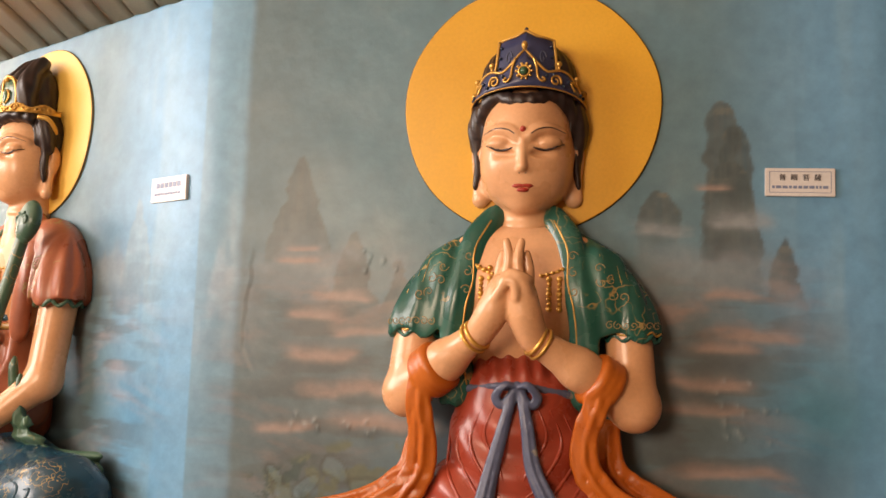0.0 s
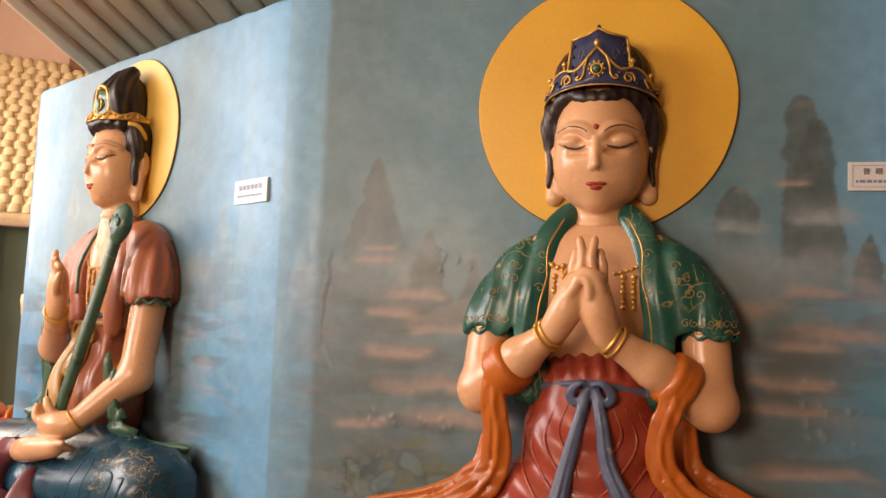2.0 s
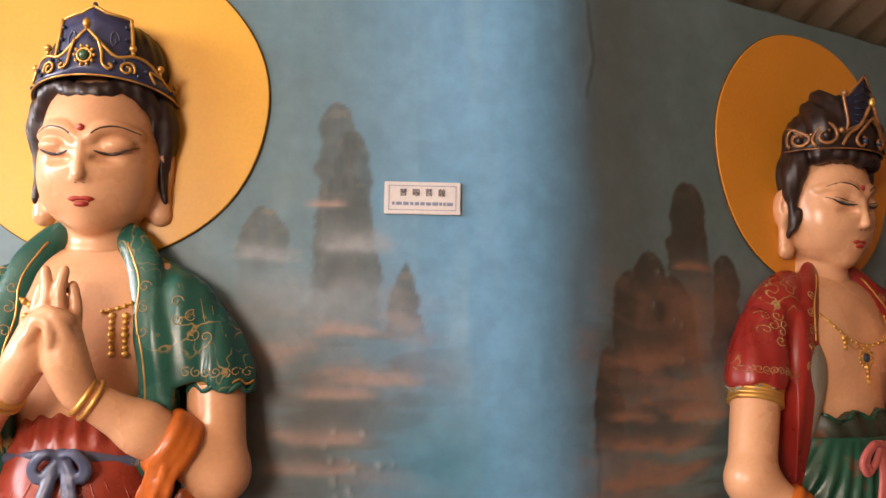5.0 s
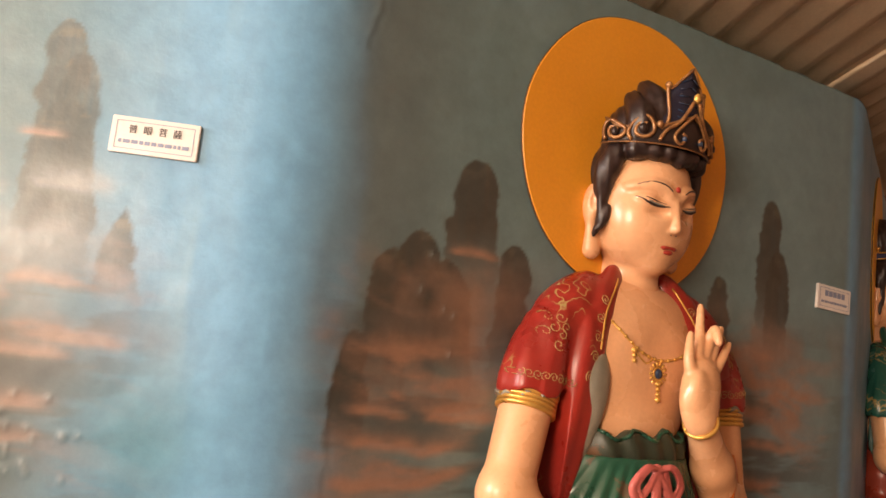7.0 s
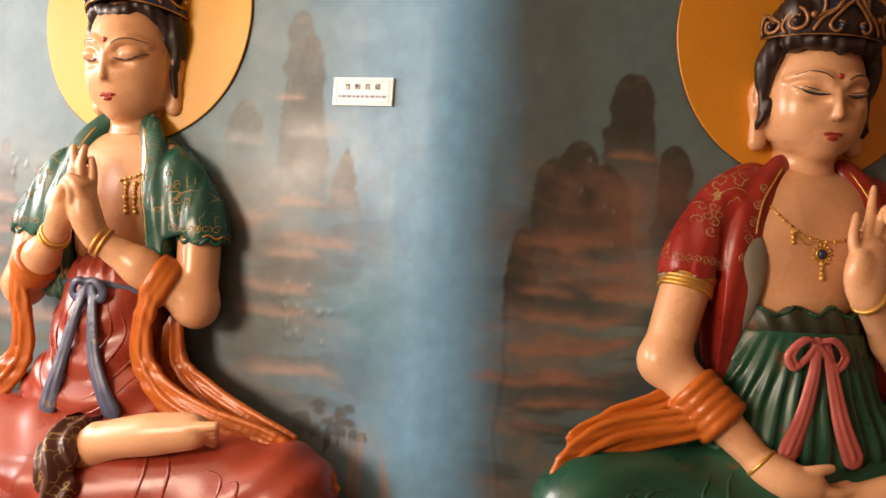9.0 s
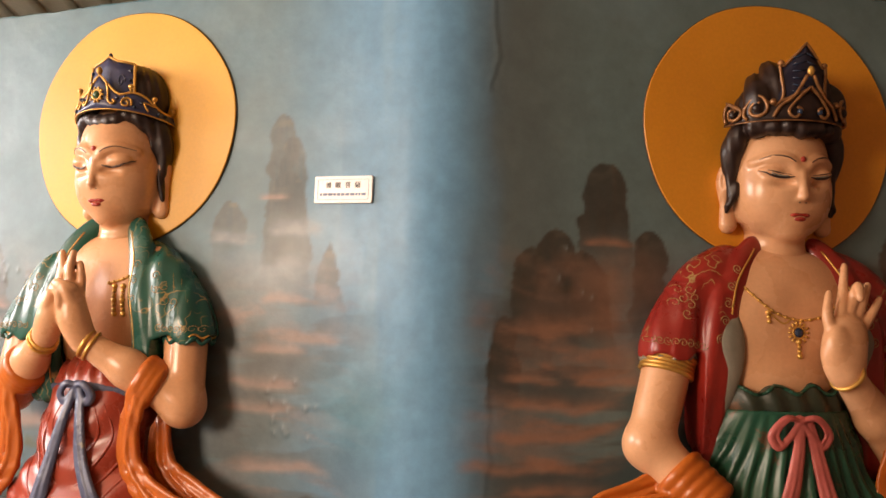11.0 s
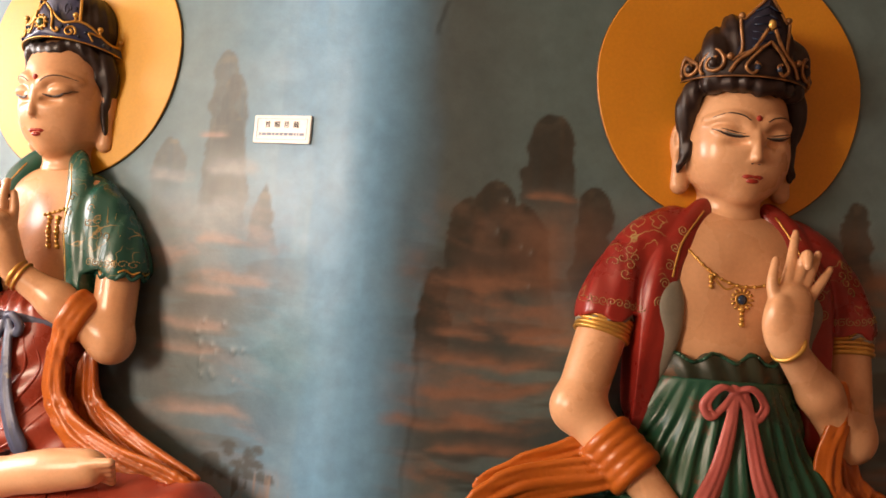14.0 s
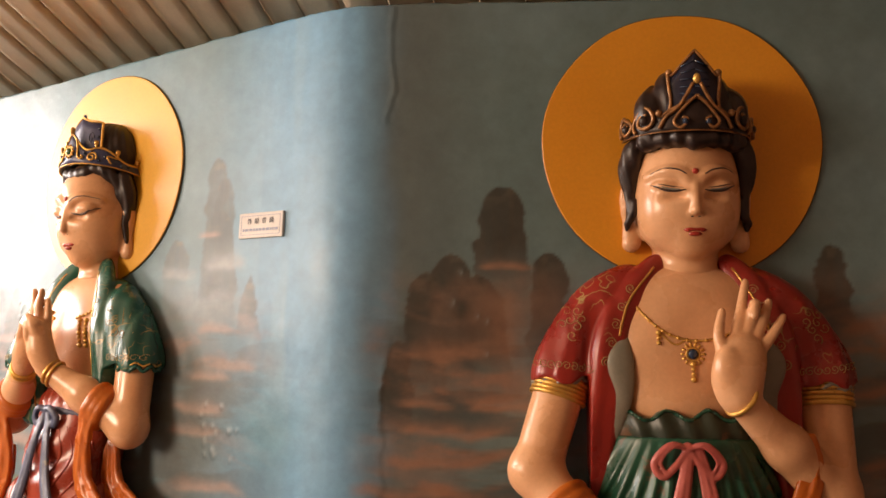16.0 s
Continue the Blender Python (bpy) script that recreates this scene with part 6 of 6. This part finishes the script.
        for k, (x, z) in enumerate(((0.245, 1.60), (0.262, 1.58), (0.248, 1.565), (0.268, 1.60), (0.278, 1.57), (0.235, 1.58), (0.257, 1.545))):
            fig.drape(j, curl(q * x, z, 0.012, 1.1, k * 0.9, q), 0.0012, GOLD_PAINT, sides=5)
        for k, (x, z) in enumerate(((0.13, 1.65), (0.15, 1.61), (0.165, 1.57), (0.175, 1.53), (0.185, 1.49))):
            fig.drape(j, curl(q * x, z, 0.012, 1.6, k, q), 0.0012, GOLD_PAINT, sides=5)
    # green skirt, gathered under a dark band
    g = Clay((-0.30, -0.02, 0.96), (0.30, 0.28, 1.44), 0.0048)
    g.ball((-0.015, 0.055, 1.345), (0.155, 0.110, 0.080), 0)
    g.ball((-0.015, 0.065, 1.23), (0.190, 0.125, 0.15), 0.05)
    g.ball((0, 0.08, 1.09), (0.27, 0.13, 0.12), 0.06)
    g.trim(lambda X, D, Z: Z - 1.335 + 0 * X + 0 * D, (-0.30, -0.02, 1.2), (0.30, 0.28, 1.44))
    g.ripple(lambda X, D, Z: 0.0050 * np.sin((X + 0.015) / (0.35 + (1.40 - Z) * 2.2) * 150) * np.clip((1.335 - Z) * 9, 0, 1), (-0.30, -0.02, 0.96), (0.30, 0.28, 1.44))
    fig.clay(g, SKIRT_GREEN)
    bnd = Clay((-0.24, -0.02, 1.28), (0.24, 0.22, 1.43), 0.0044)
    bnd.ball((-0.015, 0.055, 1.350), (0.163, 0.116, 0.085), 0)
    bnd.trim(lambda X, D, Z: np.maximum(Z - 1.385 - 0.010 * np.sin(X * 75) + 0.04 * np.abs(X), 1.322 - Z) + 0 * D, (-0.24, -0.02, 1.28), (0.24, 0.22, 1.43))
    bnd.ripple(lambda X, D, Z: 0.004 * np.sin(X * 120 + 40 * Z), (-0.24, -0.02, 1.30), (0.24, 0.22, 1.43))
    fig.clay(bnd, BAND_DARK)
    rim = [(x, 1.383 + 0.010 * math.sin(x * 75) - 0.04 * abs(x)) for x in np.linspace(-0.15, 0.12, 28)]
    fig.drape(bnd, rim, 0.0042, SKIRT_GREEN)
    fig.drape(bnd, [(-0.165, 1.320), (-0.02, 1.325), (0.135, 1.322)], 0.0052, PINK)
    bow(fig, g, -0.030, 1.318, PINK, [[(-0.026, 1.312), (-0.042, 1.24), (-0.062, 1.15), (-0.098, 1.08)], [(-0.008, 1.312), (0.008, 1.24), (0.024, 1.15), (0.058, 1.07)]], 0.068, 0.015)
    legs(fig, SKIRT_GREEN, BROWN, 0.965, 0.50)
    # orange scarf
    o = Clay((-0.68, -0.02, 0.86), (0.60, 0.26, 1.42), 0.005)
    for pts, rad in (
        ([(-0.225, 0.175, 1.165), (-0.29, 0.155, 1.13), (-0.37, 0.13, 1.11), (-0.47, 0.125, 1.085), (-0.545, 0.13, 1.03), (-0.575, 0.13, 0.95), (-0.60, 0.10, 0.88)], [0.022, 0.034, 0.04, 0.044, 0.042, 0.036, 0.03]),
        ([(-0.27, 0.12, 1.20), (-0.34, 0.10, 1.16), (-0.44, 0.09, 1.12), (-0.53, 0.09, 1.07)], [0.02, 0.034, 0.034, 0.03]),
        ([(0.215, 0.165, 1.345), (0.225, 0.16, 1.28), (0.205, 0.145, 1.19), (0.215, 0.14, 1.11), (0.29, 0.14, 1.05), (0.42, 0.14, 1.02), (0.55, 0.11, 0.96)], [0.012, 0.022, 0.030, 0.034, 0.04, 0.04, 0.035]),
        ([(0.255, 0.11, 1.25), (0.25, 0.10, 1.16), (0.30, 0.10, 1.08), (0.42, 0.10, 1.04)], [0.03, 0.045, 0.05, 0.04]),
    ):
        pleats(o, pts, rad)
    o.ripple(lambda X, D, Z: 0.0011 * np.sin(np.where(X > 0.1, np.where(Z > 1.1, X * 200, (Z + 0.25 * X) * 190), (Z - 0.30 * X) * 260 + 2 * np.sin(X * 14))) * np.ones_like(D), (-0.68, -0.02, 0.86), (0.60, 0.26, 1.42))
    ax = np.array(A[2]) - np.array(A[1])
    ax /= np.linalg.norm(ax)
    for off in (-0.035, -0.012, 0.012, 0.035, 0.055):
        cc = np.array(A[1]) + ax * (0.125 + off)
        s1 = Vector(ax).orthogonal().normalized()
        s2 = Vector(ax).cross(s1)
        ring = [tuple(Vector(cc) + 0.049 * (math.cos(w) * s1 + math.sin(w) * s2)) for w in np.linspace(0, 2 * math.pi, 17)]
        o.rope(ring, [0.0085, 0.0085], 0.010)
    fig.clay(o, ORANGE)
    fig.settle((0.93, 0.84, 0.93), (0.008, 0, 0.131))
    start = len(fig.v)
    head, T, R = build_head(fig, 0.012, 1.900, S, d0=0.018, neck_low=1.63, style=2, w=1.035)
    build_hair(fig, T, R, S, 2)
    crown_two(fig, T, S)
    fig.nod(start, 7.0, 0.02, 1.72, -0.028, 0.014)
    return fig.place("statue", bay_pose(2), "seated painted statue, one palm raised, red jacket, green skirt")


# ---------------------------------------------------------------- statue holding a sceptre
def statue_sceptre():
    fig = Figure()
    c = Clay((-0.38, -0.02, 1.05), (0.36, 0.36, 1.78), 0.0046)
    c.ball((0, 0.03, 1.58), (0.15, 0.085, 0.15), 0)
    c.ball((0, 0.03, 1.46), (0.12, 0.08, 0.12), 0.05)
    c.limb((-0.15, 0.03, 1.665), (0.15, 0.03, 1.665), 0.045, 0.045, 0.05)
    bust = copy_clay(c)
    A = ((-0.22, 0.06, 1.52), (-0.235, 0.11, 1.36), (-0.045, 0.205, 1.465))
    B = ((0.225, 0.055, 1.52), (0.240, 0.095, 1.295), (0.155, 0.225, 1.165))
    for up, el, wr in (A, B):
        c.limb(up, el, 0.050, 0.047, 0.02)
        c.limb(el, wr, 0.047, 0.028, 0.02)
    c.rope([(-0.045, 0.205, 1.47), (-0.030, 0.212, 1.515), (-0.018, 0.217, 1.565)], [0.026, 0.032, 0.026], 0.012, flat=0.7)
    finger(c, [(-0.022, 0.220, 1.565), (-0.008, 0.236, 1.60), (0.016, 0.245, 1.61)], 0.011, 0.008)
    finger(c, [(-0.008, 0.220, 1.56), (0.012, 0.236, 1.59), (0.030, 0.240, 1.585)], 0.011, 0.008)
    finger(c, [(-0.038, 0.212, 1.555), (-0.043, 0.222, 1.60), (-0.032, 0.226, 1.633)], 0.011, 0.007)
    finger(c, [(-0.004, 0.226, 1.515), (0.020, 0.240, 1.535), (0.034, 0.240, 1.565)], 0.012, 0.008)
    c.rope([(0.155, 0.225, 1.165), (0.115, 0.245, 1.155), (0.075, 0.255, 1.155)], [0.028, 0.034, 0.028], 0.012)
    for k in range(4):
        finger(c, [(0.075, 0.265 - 0.013 * k, 1.16), (0.045, 0.28 - 0.013 * k, 1.175), (0.035, 0.275 - 0.012 * k, 1.205)], 0.0115, 0.0075)
    finger(c, [(0.115, 0.255, 1.18), (0.095, 0.27, 1.205), (0.08, 0.27, 1.225)], 0.012, 0.008)
    c.rope([(-0.06, 0.27, 1.075), (0.04, 0.285, 1.090), (0.15, 0.265, 1.105)], [0.028, 0.032, 0.024], 0.01)
    for k in range(4):
        c.limb((0.15, 0.275 - 0.012 * k, 1.112 - 0.004 * k), (0.19 - 0.006 * k, 0.268 - 0.013 * k, 1.118 - 0.006 * k), 0.011, 0.008, 0.005)
    fig.clay(c, SKIN)
    for up, el, wr in (A, B):
        ax = np.array(wr) - np.array(el)
        fig.ring(np.array(el) + ax * 0.97, ax, 0.032, 0.0055, GOLD)
    necklace(fig, bust, [(-0.09, 1.63), (-0.05, 1.60), (0.0, 1.592), (0.05, 1.60), (0.09, 1.63)], [(-0.03, 1.585, 10), (0.03, 1.585, 7), (0.0, 1.58, 4)])
    j = Clay((-0.34, -0.02, 1.36), (0.34, 0.2, 1.76), 0.0048)
    for q in (-1, 1):
        sleeve(j, [(0.11 * q, 0.022, 1.69), (0.175 * q, 0.034, 1.645), (0.215 * q, 0.05, 1.58), (0.226 * q, 0.06, 1.50)], [0.044, 0.058, 0.066, 0.070], 9)
        j.rope([(0.055 * q, 0.035, 1.735), (0.095 * q, 0.075, 1.68), (0.118 * q, 0.10, 1.60), (0.115 * q, 0.105, 1.52), (0.10 * q, 0.10, 1.42)], [0.018, 0.024, 0.026, 0.028, 0.03], 0.012, flat=0.6)
        j.trim(lambda X, D, Z: np.where(np.abs(X) > 0.155, 1.497 + 0.010 * np.sin(X * 70) - Z, -1) + 0 * D, (min(0.15 * q, 0.34 * q), -0.02, 1.36), (max(0.15 * q, 0.34 * q), 0.2, 1.55))
    fig.clay(j, SALMON)
    for q in (-1, 1):
        frill(fig, j, (0.226 * q, 0.06, 1.495), (0, 0, 1), 0.069, SCARF, 0.007, 0.0055)
        fig.drape(j, [(0.065 * q, 1.72), (0.085 * q, 1.66), (0.098 * q, 1.60), (0.092 * q, 1.52)], 0.006, SCARF)
        fig.drape(j, curl(q * 0.205, 1.60, 0.02, 1.5, 1.0, q), 0.0015, GOLD_PAINT, sides=5)
    g = Clay((-0.26, -0.02, 1.04), (0.26, 0.26, 1.50), 0.005)
    g.ball((0, 0.05, 1.38), (0.115, 0.088, 0.10), 0)
    g.ball((0, 0.07, 1.22), (0.17, 0.12, 0.15), 0.05)
    g.ripple(lambda X, D, Z: 0.004 * np.sin(X * 130 + 20 * Z), (-0.26, -0.02, 1.04), (0.26, 0.26, 1.50))
    fig.clay(g, SALMON)
    bow(fig, g, 0.0, 1.43, OCHRE, [[(-0.01, 1.42), (-0.04, 1.36), (-0.045, 1.28), (-0.03, 1.22)], [(0.01, 1.42), (0.03, 1.36), (0.02, 1.30)]], 0.06, 0.024, [(-0.10, 1.435), (0, 1.43), (0.10, 1.435)])
    fig.drape(g, [(-0.10, 1.46), (0, 1.455), (0.10, 1.46)], 0.013, TEAL)
    legs(fig, TEAL, PLUM, 1.03, 0.42, 0.002)
    # plum hem between the knees
    h = Clay((-0.22, 0.10, 0.84), (0.18, 0.42, 1.10), 0.005)
    h.rope([(-0.10, 0.25, 1.09), (-0.13, 0.315, 1.03), (-0.10, 0.33, 0.95), (-0.02, 0.32, 0.89)], [0.03, 0.036, 0.04, 0.05], 0.01)
    h.rope([(0.05, 0.28, 1.02), (0.07, 0.31, 0.95), (0.04, 0.31, 0.88)], [0.02, 0.04, 0.05], 0.01)
    h.ripple(lambda X, D, Z: 0.006 * np.sin(X * 110 + 20 * Z), (-0.22, 0.10, 0.84), (0.18, 0.42, 1.10))
    fig.clay(h, PLUM)
    # sceptre with a scrolled head
    fig.tube([(0.085, 0.250, 1.13), (0.122, 0.215, 1.32), (0.160, 0.180, 1.52), (0.190, 0.155, 1.68)], [0.016, 0.018, 0.018, 0.018], SCARF, sides=8)
    s = Clay((0.10, 0.06, 1.62), (0.30, 0.26, 1.80), 0.0042)
    s.rope([(0.192, 0.160, 1.67), (0.200, 0.150, 1.71), (0.205, 0.145, 1.735)], [0.022, 0.034, 0.022], 0.01, flat=0.6)
    fig.clay(s, SCARF)
    for q in (-1, 1):
        line = curl(0.200 + 0.015 * q, 1.712, 0.016, 1.6, 1.5, q)
        fig.tube([(x, 0.172, z) for x, z in line], 0.0042, SCARF, smooth=False)
    # long green scarf with flared ends
    o = Clay((-0.48, -0.02, 0.96), (0.56, 0.26, 1.50), 0.005)
    for pts, rad in (
        ([(-0.255, 0.135, 1.42), (-0.285, 0.11, 1.34), (-0.27, 0.10, 1.24), (-0.29, 0.11, 1.17), (-0.36, 0.12, 1.13)], [0.022, 0.028, 0.03, 0.032, 0.03]),
        ([(0.190, 0.155, 1.335), (0.215, 0.150, 1.25), (0.240, 0.140, 1.17), (0.285, 0.115, 1.115), (0.35, 0.075, 1.09), (0.425, 0.035, 1.095)], [0.018, 0.026, 0.032, 0.036, 0.034, 0.028]),
    ):
        pleats(o, pts, rad, 0.6)
    o.ripple(lambda X, D, Z: 0.004 * np.sin(np.where(Z > 1.18, np.abs(X) * 170, Z * 170)) * np.ones_like(D), (-0.48, -0.02, 0.96), (0.56, 0.26, 1.50))
    fig.clay(o, SCARF)
    fig.settle((0.98, 0.95, 1.0), (0.028, 0, 0))
    head, T, R = build_head(fig, 0.012, 1.955, 0.98, d0=0.015, neck_low=1.66, style=1, w=0.90)
    build_hair(fig, T, R, 0.98, 0)
    crown_zero(fig, T, 0.98)
    return fig.place("statue", bay_pose(0), "seated painted statue with green sceptre, salmon jacket, teal skirt", (1.0, 1.0, 1.0), 0.045)


one = statue_joined_palms()
two = statue_raised_palm()
nought = statue_sceptre()
three = tagged(copy_thing(one, bay_pose(3)), "seated painted statue in green jacket and red skirt beside the corner")
nine = tagged(copy_thing(one, bay_pose(9)), "seated painted statue in red skirt and orange scarf beside the corner")


# ---------------------------------------------------------------- lotus plinths under the statues
def plinth(bay):
    ob = tagged(new("lotus_plinth"), "red-painted plaster lotus plinth with carved petals under the statue", "plinth", "plinths under the statues")
    ob.matrix_world = bay_pose(bay)
    part("base", box(bmesh.new(), -0.66, 0.66, -0.42, -0.002, 0.0, 0.70, 0.02), STONE, ob)
    part("seat", box(bmesh.new(), -0.62, 0.62, -0.38, -0.002, 0.704, 0.868, 0.03), LOTUS, ob)
    me = None
    for k in range(15):
        if me is None:
            pv, pf = [], []
            for i in range(9):
                for jx in range(7):
                    u, v = jx / 3 - 1, i / 8
                    half = 0.050 * math.sin(math.pi * min(1, 0.25 + 0.75 * (1 - v)) * 0.62) * (1 - v**3) + 0.002
                    pv.append((u * half, -0.03 * math.sin(v * 2.4) - 0.015 * (1 - u * u), 0.13 * v))
            for i in range(8):
                for jx in range(6):
                    a = i * 7 + jx
                    pf.append((a, a + 1, a + 8, a + 7))
            me = mesh_of("petal", pv, pf, [LOTUS])
        p = new("petal", me)
        p.parent = ob
        p.matrix_local = Matrix.Translation((-0.58 + 0.083 * k, -0.382, 0.735))


for bay in (0, 1, 2, 3, 9):
    plinth(bay)
